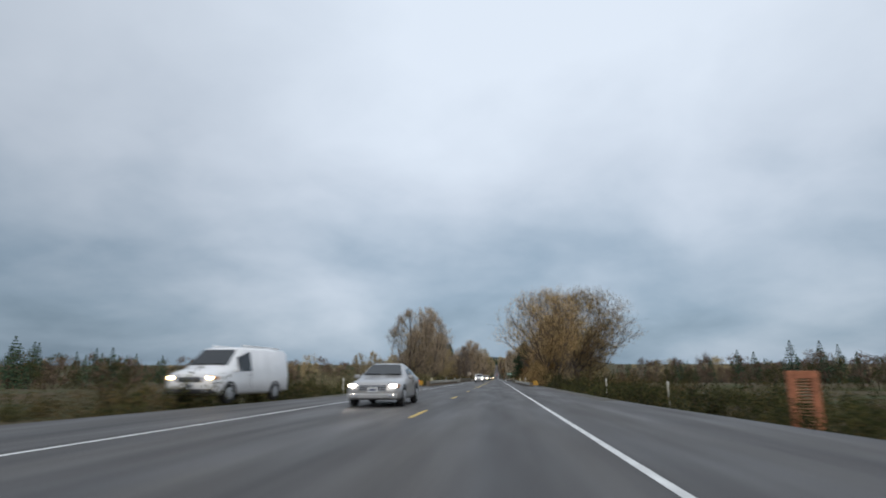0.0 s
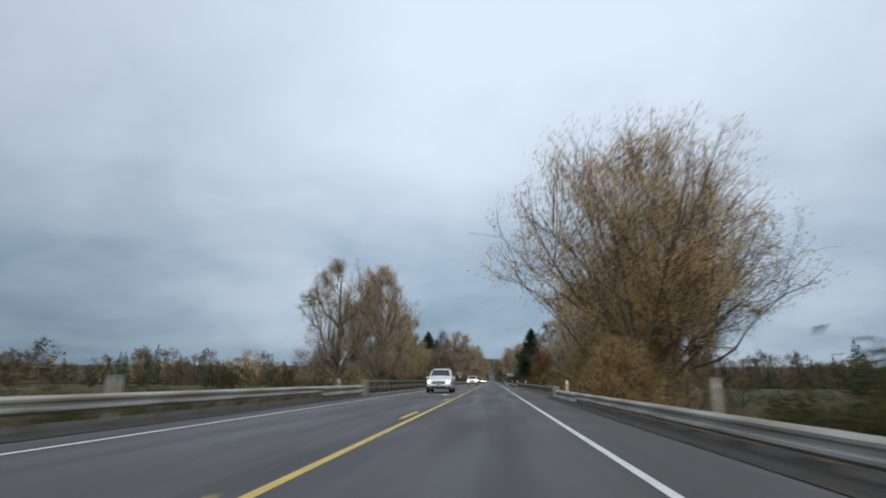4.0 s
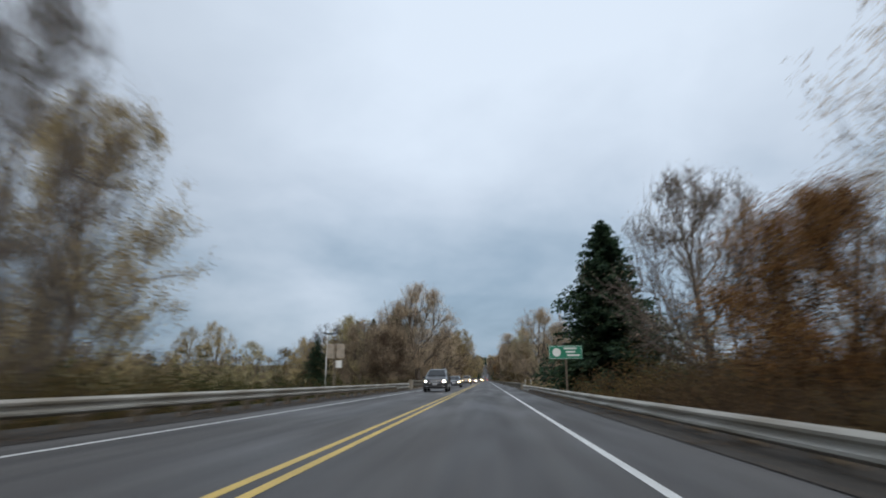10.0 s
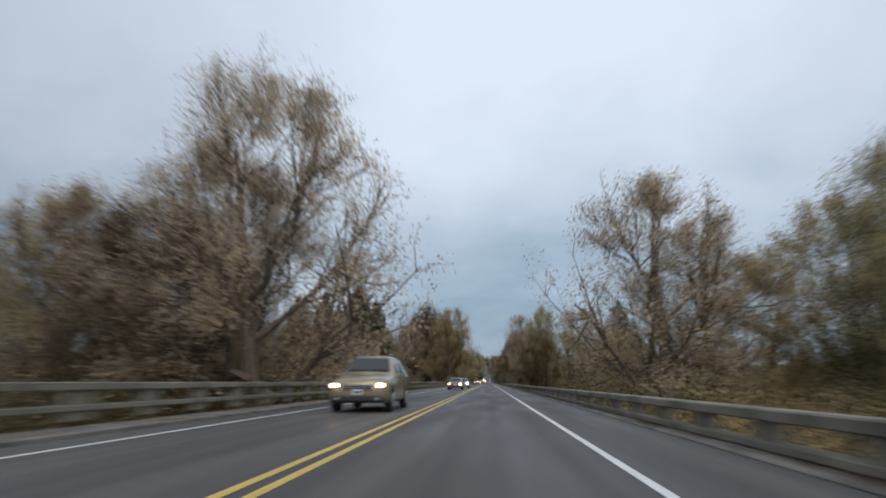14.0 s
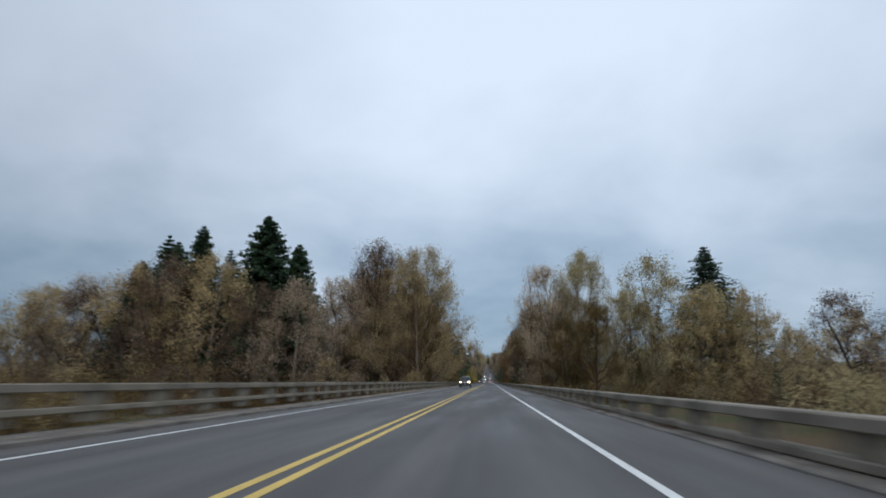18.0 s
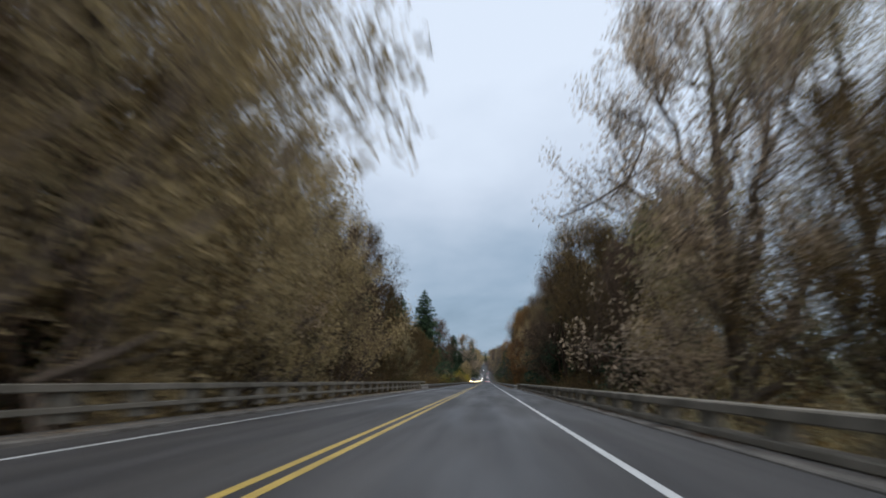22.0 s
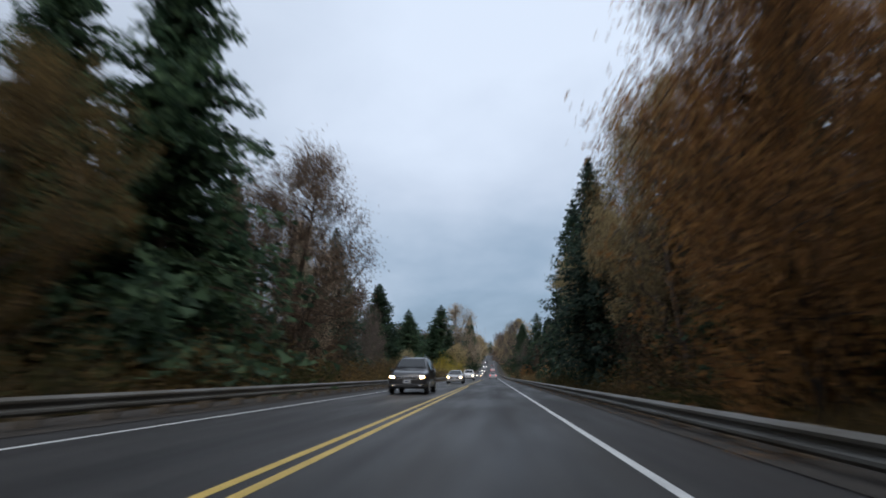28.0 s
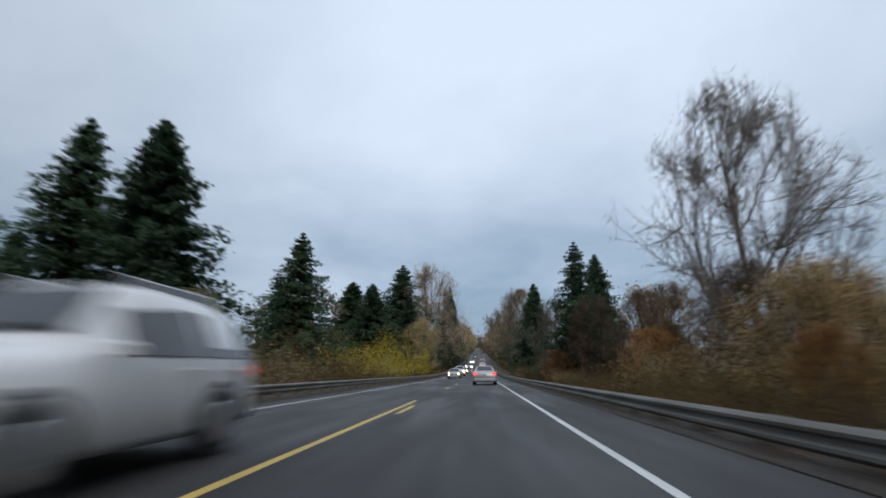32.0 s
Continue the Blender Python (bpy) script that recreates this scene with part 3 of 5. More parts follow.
def broadleaf(name, seed, height, spread, leaves, leaf_size, bark, leaf, label, limbs=13, branches=8, twigs=7, sprigs=3, bole=0.14, stems=1, shape=0.75, droop=0.0, clump=0.3, lobes=0.16, hollow=0.3, thin=0.0, stout=1.0, far=False):
    """A crown filled with twig ends; limbs, branches and twigs fork from the bole to reach them."""
    rng = np.random.default_rng(seed)
    verts, faces, tips = [], [], []
    r0 = height * 0.017 * stout
    phase = rng.uniform(0, 6.28, 3)

    def skin(u, az):
        """Half the crown's width at u of its height."""
        w = math.sin(math.pi * min(0.995, max(0.02, 0.06 + 0.94 * u)) ** shape) ** 0.62
        return spread * 0.72 * w * (1 + lobes * math.sin(3 * az + phase[0] + 5 * u) + 0.6 * lobes * math.sin(5 * az + phase[1] - 7 * u))

    trunks = []
    for st in range(stems):
        lean = rng.normal(0, 0.05 if stems == 1 else 0.2, 2)
        base = np.array((*(rng.normal(0, 0.025 * height, 2) if stems > 1 else (0, 0)), -0.5))
        trunk = wander(rng, base, (*lean, 1), height * (0.9 if st == 0 else rng.uniform(0.65, 0.85)), 9, 0.05, 0.3)
        rr = [r0 * (1.3 if i == 0 else 1) * max(0.05, 1 - i / 9.3) ** 0.8 / math.sqrt(stems) for i in range(10)]
        tube(trunk[:: 3 if far else 1], rr[:: 3 if far else 1], 3 if far else 7, verts, faces)
        trunks.append((trunk, rr))
    for k in range(limbs * stems):
        trunk, rr = trunks[k % stems]
        u = ((k + rng.uniform(0.1, 0.9)) / (limbs * stems)) ** 0.9
        az = k * 2.4 + rng.uniform(-0.4, 0.4)
        # the middle of the clump that this limb carries
        far_out = max(skin(u, az), 0.3 * spread) * rng.uniform(0.55, 0.78)
        goal = np.array((math.cos(az) * far_out, math.sin(az) * far_out, height * (bole + (1 - bole) * (0.04 + 0.92 * u))))
        low = max(bole * height * 0.8, goal[2] - far_out * rng.uniform(0.75, 1.35) - 0.03 * height)
        seg = min(8, max(0, int(low / height * 9.5)))
        at = trunk[seg] + (trunk[seg + 1] - trunk[seg]) * min(1.0, max(0.0, low / height * 9.5 - seg))
        lr = max(0.03, rr[seg] * 0.52)
        bow = np.array((math.cos(az), math.sin(az), -0.5)) * far_out * rng.uniform(0.02, 0.2)
        limb = [at + (goal - at) * i / 6 + bow * math.sin(math.pi * i / 6) + rng.normal(0, 0.012 * height, 3) * (0 < i < 6) for i in range(7)]
        tube(limb[:: 3 if far else 1], [lr * (1 - i / 7.2) for i in range(7)][:: 3 if far else 1], 3 if far else 5, verts, faces)
        span = max(0.34 * skin(u, az) + 0.05 * height, 0.11 * height)
        for j in range(branches):
            d = rng.normal(0, 1, 3)
            d = d / np.linalg.norm(d) * span * rng.uniform(hollow, 1.0) ** 0.5
            d[2] *= 1.25
            d += np.array((math.cos(az), math.sin(az), 0.25)) * span * 0.22
            end = goal + d
            # keep the end inside the crown
            ue = (end[2] / height - bole) / (1 - bole)
            out = math.hypot(end[0], end[1])
            most = skin(ue, math.atan2(end[1], end[0])) * rng.uniform(0.86, 1.06)
            if out > most:
                end[:2] *= most / out
            end[2] = min(end[2], height * rng.uniform(0.9, 1.0))
            f = rng.integers(2, 6)
            s = limb[f]
            mid = s + (end - s) * 0.5 + np.array((0, 0, -0.06)) * np.linalg.norm(end - s) + rng.normal(0, 0.02 * span, 3)
            b0 = max(0.014, lr * 0.3)
            if far:
                spike(s, end, b0 * 1.3, verts, faces)
            else:
                tube([s, mid, end], [b0, b0 * 0.75, b0 * 0.3], 3, verts, faces)
            tips += [mid, end, end]
            bl = np.linalg.norm(end - s)
            for w in range(twigs):
                t = rng.uniform(-0.6, 1.0)
                q = mid + (end - mid) * t if t > 0 else mid + (s - mid) * -t
                way = (end - s) / (bl + 1e-6) * 0.8 + rng.normal(0, 0.55, 3) + np.array((0, 0, 0.25 - 1.9 * droop))
                way /= np.linalg.norm(way)
                reach = (0.26 * bl + 0.35) * rng.uniform(0.6, 1.25)
                tip = q + way * reach
                spike(q, tip, 0.019, verts, faces)
                tips += [tip, q + (tip - q) * 0.6]
                for z in range(sprigs):
                    v = q + (tip - q) * rng.uniform(0.25, 0.95)
                    end2 = v + (way + rng.normal(0, 0.5, 3) + np.array((0, 0, 0.1 - 0.9 * droop))) * reach * rng.uniform(0.22, 0.5)
                    spike(v, end2, 0.011, verts, faces)
                    tips.append(end2)
    root = tagged(new(name), label, "tree")

    def drawn_in(p):
        """Stray ends come back towards the crown's outline."""
        p = np.array(p)
        out = np.hypot(p[:, 0], p[:, 1]) + 1e-9
        lim = np.array([skin((z / height - bole) / (1 - bole), math.atan2(y, x)) for x, y, z in p]) * 1.02 + 0.25
        lim = np.maximum(lim, 0.34 * spread)
        keep = np.where(out > lim, (lim + (out - lim) * 0.15) / out, 1.0)
        p[:, :2] *= keep[:, None]
        p[:, 2] = np.where(p[:, 2] > height * 0.97, height * 0.97 + (p[:, 2] - height * 0.97) * 0.4, p[:, 2])
        return p

    tips, verts = drawn_in(tips), drawn_in(verts)
    if thin:
        # the top has lost most of its leaves
        tips = tips[rng.uniform(0, 1, len(tips)) > thin * np.clip(tips[:, 2] / height, 0, 1) ** 2]
    v, f = cards(rng, tips[rng.integers(0, len(tips), leaves)], leaf_size, clump * (0.5 + 0.03 * height), 0.2 + droop)
    wood = np.array(verts)
    grow = np.array((1, 1, height / np.quantile(v[:, 2], 0.997)))
    grow[:2] = spread * 0.72 / np.quantile(np.hypot(v[:, 0], v[:, 1]), 0.97)
    mesh_ob("trunk", wood * grow, faces, bark, root)
    mesh_ob("crown", v * grow, f, leaf, root)
    return root


def conifer(name, seed, height, spread, bark, leaf, label, whorls=38, per=8, bare=0.07, cards_per=42, ragged=0.25, wide=0.33, size=1.0, wood=True):
    """Straight trunk with drooping boughs in whorls, each bough feathered with needle sprays."""
    rng = np.random.default_rng(seed)
    verts, faces, lv, lf = [], [], [], []
    r0 = height * 0.016
    tube([np.array((0.01 * math.sin(i), 0.01 * math.cos(i), -0.5 + (height + 0.4) * i / 8)) for i in range(9)], [r0 * (1 - i / 8.3) for i in range(9)], 6, verts, faces)
    for w in range(whorls):
        f = bare + (0.985 - bare) * (w / (whorls - 1)) ** 0.92
        z = f * height
        reach0 = spread * (1 - f) ** 0.85 * (0.45 + 0.55 * min(1, (f - bare) / 0.13 + 0.3)) * (0.88 + 0.12 * (w % 3) / 2) + 0.03
        for k in range(per):
            if rng.uniform() < 0.08 and f < 0.8:
                continue
            az = w * 1.1 + k * 2 * math.pi / per + rng.uniform(-0.35, 0.35)
            reach = reach0 * rng.uniform(1 - ragged * 1.5, 1 + ragged)
            out = np.array((math.cos(az), math.sin(az), 0.0))
            side = np.array((-out[1], out[0], 0.0))
            rise = 0.5 * (f - 0.35)
            n = 2
            bough = [np.array((0, 0, z + rng.normal(0, 0.012) * height * (1 - f))) + out * reach * i / n + np.array((0, 0, reach * (rise * i / n - 0.32 * (i / n) ** 2 + 0.16 * (i / n) ** 3))) for i in range(n + 1)]
            if wood:
                tube(bough, [max(0.008, r0 * 0.16 * (1 - i / (n + 0.5))) for i in range(n + 1)], 3, verts, faces)
            # broad inner sprays, which shut the crown
            for q in range(7 if wood else 0):
                t = rng.uniform(0.12, 0.62)
                p = bough[0] + (bough[2] - bough[0]) * t
                d = side * rng.uniform(-1, 1) + out * 0.7 + np.array((0, 0, rng.uniform(-0.6, 0.2)))
                ln = 0.2 + 0.13 * reach * (1.0 - 0.6 * t)
                wd = np.cross(d, np.array((0, 0, 1.0)) + rng.normal(0, 0.5, 3))
                wd = wd / (np.linalg.norm(wd) + 1e-9) * ln * 0.42
                b = len(lv)
                lv.extend([p - wd, p + wd, p + d * ln])
                lf.append((b, b + 1, b + 2))
            m = max(4, int(cards_per * (0.35 + 0.65 * reach / (spread + 0.1))))
            for q in range(m):
                t = ((q + rng.uniform(0, 1)) / m) ** 0.7
                i = min(n - 1, int(t * n))
                p = bough[i] + (bough[i + 1] - bough[i]) * (t * n - i)
                p = p + rng.normal(0, 1, 3) * (0.02 + 0.045 * reach)
                s = 1 if q % 2 else -1
                ln = (0.11 + 0.10 * min(1.0, reach) + 0.085 * reach * (1.15 - t)) * rng.uniform(0.75, 1.3) * size
                d = side * s * rng.uniform(0.4, 1.0) + out * rng.uniform(0.4, 1.0) + np.array((0, 0, rng.uniform(-0.75, 0.35)))
                d /= np.linalg.norm(d)
                wd = np.cross(d, np.array((0, 0, 1.0)) + rng.normal(0, 0.6, 3))
                wd = wd / (np.linalg.norm(wd) + 1e-9) * ln * wide
                b = len(lv)
                drop = np.array((0, 0, -0.18 * ln))
                lv.extend([p - wd * 0.5, p + d * ln * 0.6 + wd * 1.3 + drop * 0.4, p + d * ln + drop])
                lf.append((b, b + 1, b + 2))
    # the leader and its needles
    for k in range(26):
        z = height * (0.955 + 0.045 * k / 25)
        d = np.array((math.cos(k * 2.4) * 0.5, math.sin(k * 2.4) * 0.5, 0.8)) * (0.12 + 0.30 * (1 - k / 25)) * size
        wd = np.array((-d[1], d[0], 0.0)) * 0.45
        b = len(lv)
        p = np.array((0.0, 0.0, z - 0.1))
        lv.extend([p - wd, p + wd, p + d])
        lf.append((b, b + 1, b + 2))
    root = tagged(new(name), label, "tree")
    mesh_ob("trunk", verts, faces, bark, root)
    mesh_ob("crown", lv, lf, leaf, root)
    return root


def shrub(name, seed, height, width, leaves, size, leaf, label, stems=16, category="shrub"):
    """A mound of arching canes with leaves on them."""
    rng = np.random.default_rng(seed)
    verts, faces, tips = [], [], []
    for k in range(stems):
        az = k * 2.4 + rng.uniform(-0.4, 0.4)
        rad = width * 0.5 * math.sqrt(rng.uniform(0, 1))
        at = np.array((math.cos(az) * rad * 0.6, math.sin(az) * rad * 0.6, -0.35))
        cane = wander(rng, at, (math.cos(az) * 0.6, math.sin(az) * 0.6, 1.0), height * rng.uniform(0.8, 1.35) * (1.15 - 0.5 * rad / width), 5, 0.16, -0.7)
        tube(cane[::2] + cane[-1:], [0.022, 0.018, 0.012, 0.004], 3, verts, faces)
        tips += cane[1:]
        for j in range(1, 5):
            tw = wander(rng, cane[j], rng.normal(0, 1, 3) + (0, 0, 0.5), height * rng.uniform(0.15, 0.35), 1, 0.2, 0)
            spike(tw[0], tw[1], 0.012, verts, faces)
            tips += tw
    root = tagged(new(name), label, category)
    mesh_ob("cane", verts, faces, BARK_DARK, root)
    tips = np.array(tips)
    v, f = cards(rng, tips[rng.integers(0, len(tips), leaves)], size, height * 0.09)
    mesh_ob("foliage", v, f, leaf, root)
    return root


KINDS = {
    "cotton": [broadleaf("cottonwood_tree", s, 17, 9.0, 40000, 0.072, BARK, L_TAN, "half-bare cottonwood with tan autumn leaves", limbs=12, branches=10, twigs=9, clump=0.22, lobes=0.2, thin=0.2, stout=1.5) for s in (11, 12, 13)],
    "gold": [broadleaf("golden_tree", s, 16, 8.8, 52000, 0.076, BARK, L_GOLD, "autumn cottonwood with golden-brown foliage", bole=b, clump=0.27, branches=9, twigs=5, sprigs=2, stout=0.75) for s, b in ((21, 0.06), (22, 0.2))],
    "wide": [broadleaf("spreading_tree", s, 20, 13.9, 54000, 0.080, BARK, L_AMBER, "broad old tree with golden-brown drooping twigs", limbs=10, stems=3, droop=0.2, bole=0.36, shape=1.15, branches=11, twigs=9, sprigs=2, clump=0.24, lobes=0.2, thin=0.55, stout=1.45) for s in (31,)],
    "olive": [broadleaf("poplar_tree", s, 17, 8.4, 52000, 0.078, BARK, L_OLIVE, "leafy poplar turning olive yellow", bole=0.04, clump=0.36, branches=9, twigs=5, sprigs=2) for s in (41, 42)],
    "alder": [broadleaf("alder_tree", s, 17, 8.6, 50000, 0.074, BARK_DARK, L_ALDER, "dark alder with browning foliage", bole=b, clump=0.27, branches=9, twigs=5, sprigs=2, thin=0.2) for s, b in ((45, 0.08), (46, 0.30))],
    "stemmed": [broadleaf("alder_tree", s, 17, 8.0, 32000, 0.078, BARK_DARK, L_ALDER, "tall alder with a long bare trunk and browning crown", stems=2, limbs=8, bole=0.38, clump=0.34, branches=9, twigs=5, sprigs=2, thin=0.15) for s in (57, 58)],
    "brown": [broadleaf("brown_tree", s, 17, 8.8, 38000, 0.080, BARK_DARK, L_BROWN, "twiggy tree with dull brown autumn leaves", bole=0.08, clump=0.32, branches=10, twigs=9, thin=0.15) for s in (47, 48)],
    "bare": [broadleaf("bare_tree", s, 16, 9.0, 2600, 0.055, BARK_PALE, L_TAN, "almost bare grey-brown autumn tree", twigs=13, sprigs=6, branches=13, limbs=16) for s in (51, 52)],
    "thicket": [broadleaf("thicket_tree", s, 8, 7.2, 42000, 0.058, BARK_DARK, L_AMBER, "low many-stemmed tree in dense amber-brown leaf", limbs=6, stems=4, bole=0.02, branches=9, twigs=8, droop=0.1, clump=0.3) for s in (65,)],
    "rust": [broadleaf("rust_tree", s, 10, 6.4, 42000, 0.066, BARK_DARK, L_RUST, "rust-orange autumn tree with dense twigs", limbs=6, stems=3, bole=0.03, branches=9, twigs=8, clump=0.28) for s in (61,)],
    "fir": [conifer("fir_tree", s, 18, w, BARK_DARK, L_FIR, "dark green fir with drooping boughs", whorls=n, per=8, cards_per=c, ragged=r, wide=d) for s, w, n, r, c, d in ((71, 6.2, 44, 0.26, 120, 0.5), (72, 5.8, 34, 0.40, 95, 0.44))],
    "spruce": [conifer("spruce_tree", 75, 18, 5.2, BARK_DARK, L_FIRBLUE, "blue-green spruce with pointed top", whorls=40, per=7, cards_per=66)],
    "bramble": [shrub("bramble_bush", s, 1.5, 4.4, 4200, 0.056, L_BRAMBLE, "dark green bramble thicket with fading leaves") for s in (81, 82)],
    "brush": [shrub("brush_thicket", s, 2.8, 4.8, 3200, 0.062, L_DRY, "brown leafless roadside brush", stems=34) for s in (85, 86)],
    "goldbush": [shrub("golden_shrub", s, 3.2, 4.8, 6500, 0.064, L_GOLD, "shrub in golden-brown autumn leaf", stems=26) for s in (87,)],
    "darkbush": [shrub("hazel_shrub", s, 3.4, 5.2, 6500, 0.070, L_ALDER, "dark browning hazel shrub under the trees", stems=26) for s in (89, 90)],
    "yellow": [shrub("yellow_shrub", 91, 3.4, 5.0, 9000, 0.066, L_YELLOW, "bright yellow autumn shrub", stems=24)],
    "olivebush": [shrub("olive_shrub", 93, 3.6, 5.0, 7000, 0.068, L_OLIVE, "olive-green shrub turning yellow", stems=26)],
}
# plainer models for the trees that stay away from the road
OUTER = {
    "cotton": [broadleaf("cottonwood_tree", 14, 17, 9.0, 15000, 0.10, BARK, L_TAN, "half-bare cottonwood with tan autumn leaves", branches=9, twigs=5, sprigs=2)],
    "gold": [broadleaf("golden_tree", 24, 16, 8.8, 16000, 0.12, BARK, L_GOLD, "autumn cottonwood with golden-brown foliage", bole=0.06, clump=0.36, twigs=3, sprigs=1)],
    "olive": [broadleaf("poplar_tree", 44, 17, 8.4, 16000, 0.125, BARK, L_OLIVE, "leafy poplar turning olive yellow", bole=0.04, clump=0.36, twigs=3, sprigs=1)],
    "alder": [broadleaf("alder_tree", 49, 17, 8.6, 16000, 0.125, BARK_DARK, L_ALDER, "dark alder with browning foliage", bole=0.05, clump=0.38, twigs=3, sprigs=1)],
    "brown": [broadleaf("brown_tree", 50, 17, 8.8, 13000, 0.12, BARK_DARK, L_BROWN, "twiggy tree with dull brown autumn leaves", bole=0.08, clump=0.34, twigs=5, sprigs=2)],
}
FAR = {
    "far_gold": [broadleaf("far_tree", s, 16, 9.0, 1200, 0.32, BARK, L_GOLD, "far tree", limbs=8, branches=3, twigs=0, bole=0.04, clump=0.8, far=True) for s in (101,)],
    "far_tan": [broadleaf("far_tree", s, 16, 9.0, 1150, 0.31, BARK, L_BROWN, "far tree", limbs=8, branches=3, twigs=0, bole=0.04, clump=0.7, far=True) for s in (103,)],
    "far_brown": [broadleaf("far_tree", s, 16, 9.0, 1200, 0.33, BARK_DARK, L_BROWN, "far tree", limbs=8, branches=3, twigs=0, bole=0.04, clump=0.8, far=True) for s in (102,)],
    "far_dark": [broadleaf("far_tree", 104, 16, 9.0, 900, 0.38, BARK_DARK, L_BRAMBLE, "far tree", limbs=8, branches=3, twigs=0, bole=0.03, clump=0.8, far=True)],
    "far_fir": [conifer("far_fir", s, 18, 5.4, BARK_DARK, L_FIR, "far fir", whorls=17, per=6, cards_per=12, wide=0.4, size=2.6, wood=False) for s in (105,)],
}
OWN = {"cotton": 17, "gold": 16, "wide": 20, "olive": 17, "alder": 17, "stemmed": 17, "brown": 17, "bare": 16, "thicket": 8, "rust": 10, "fir": 18, "spruce": 18}
BUSH = {"bramble": 1.5, "brush": 2.8, "goldbush": 3.2, "darkbush": 3.4, "yellow": 3.4, "olivebush": 3.6}
RADIUS = {}


def radius(src):
    """How far a bush reaches from its middle."""
    if src.name not in RADIUS:
        RADIUS[src.name] = max(math.hypot(v.co.x, v.co.y) for c in src.children for v in c.data.vertices)
    return RADIUS[src.name]


def plant(kind, x, y, height=None, spread=1.0, z=None):
    """One more tree or bush of that kind at a place, scaled to its height; bushes keep clear of the rails."""
    models = OUTER[kind] if abs(x) > 30 and kind in OUTER else KINDS[kind]
    k = int(abs(x) * 13 + y * 7)
    src = models[k % len(models)]
    own = OWN.get(kind) or BUSH[kind]
    tall = height or own
    s = tall / own
    wide = spread * s
    if kind in BUSH:
        wide = spread * min(s, s ** 0.6)
        edge = wide * radius(src) * 0.9 + 0.5
        x = max(x, RAIL_R + edge) if x > 0 else min(x, RAIL_L - edge)
    foot = verge(x, y) - 0.05 if z is None else z
    if kind in OWN and tall > 9:
        s = (tall - foot + grade(y)) / own
        wide = spread * s
    if kind in ("fir", "spruce"):
        wide = min(wide, (x - RAIL_R + 2.2 if x > 0 else RAIL_L - x + 2.2) / 6.2)
    ob = copy_thing(src, pose(x, y, foot, 0, 0, (k * 137.5) % 360))
    ob.scale = (wide, wide, s)
    return ob


def woodland(label, *belts):
    """Woods that stay far off, joined: belts of (kinds, x0, x1, y0, y1, count, lowest, highest)."""
    rng = np.random.default_rng(len(label) * 7 + 1)
    mats, vs, fs, ms, off = [BARK, BARK_DARK, L_GOLD, L_TAN, L_FIR, L_BRAMBLE, L_BROWN], [], [], [], 0
    arrays = {}
    for kind, models in FAR.items():
        for i, src in enumerate(models):
            arrays[kind, i] = [(np.array([v.co[:] for v in c.data.vertices]), [tuple(p.vertices) for p in c.data.polygons], mats.index(c.data.materials[0])) for c in src.children]
    for kinds, x0, x1, y0, y1, count, lo, hi in belts:
        for n in range(count):
            kind = kinds[int(rng.integers(len(kinds)))]
            x, y = rng.uniform(x0, x1), y0 + (y1 - y0) * (n + rng.uniform(0, 1)) / count
            h = rng.uniform(lo, hi)
            s = h / (18.0 if kind == "far_fir" else 16.0)
            w = s * rng.uniform(0.9, 1.25)
            a = rng.uniform(0, 6.28)
            turn = np.array(((math.cos(a) * w, -math.sin(a) * w, 0), (math.sin(a) * w, math.cos(a) * w, 0), (0, 0, s)))
            for verts, faces, mi in arrays[kind, int(rng.integers(len(FAR[kind])))]:
                vs.append(verts @ turn.T + (x, y, verge(x, y)))
                fs += [tuple(i + off for i in f) for f in faces]
                ms += [mi] * len(faces)
                off += len(verts)
    me = bpy.data.meshes.new("woodland")
    me.from_pydata(np.concatenate(vs).tolist(), [], fs)
    for m in mats:
        me.materials.append(m)
    me.polygons.foreach_set("material_index", ms)
    tagged(new("woodland", me), label, "woodland", kind="stuff")


def rows_of(kinds, x0, x1, y0, y1, gap, lo, hi, seed, spread=1.0):
    """A loose belt of plants along the road."""
    rng = random.Random(seed)
    y = y0
    while y < y1:
        plant(rng.choice(kinds), rng.uniform(x0, x1), y + rng.uniform(-0.4, 0.4) * gap, rng.uniform(lo, hi), spread * rng.uniform(0.85, 1.2))
        y += gap * rng.uniform(0.75, 1.25)


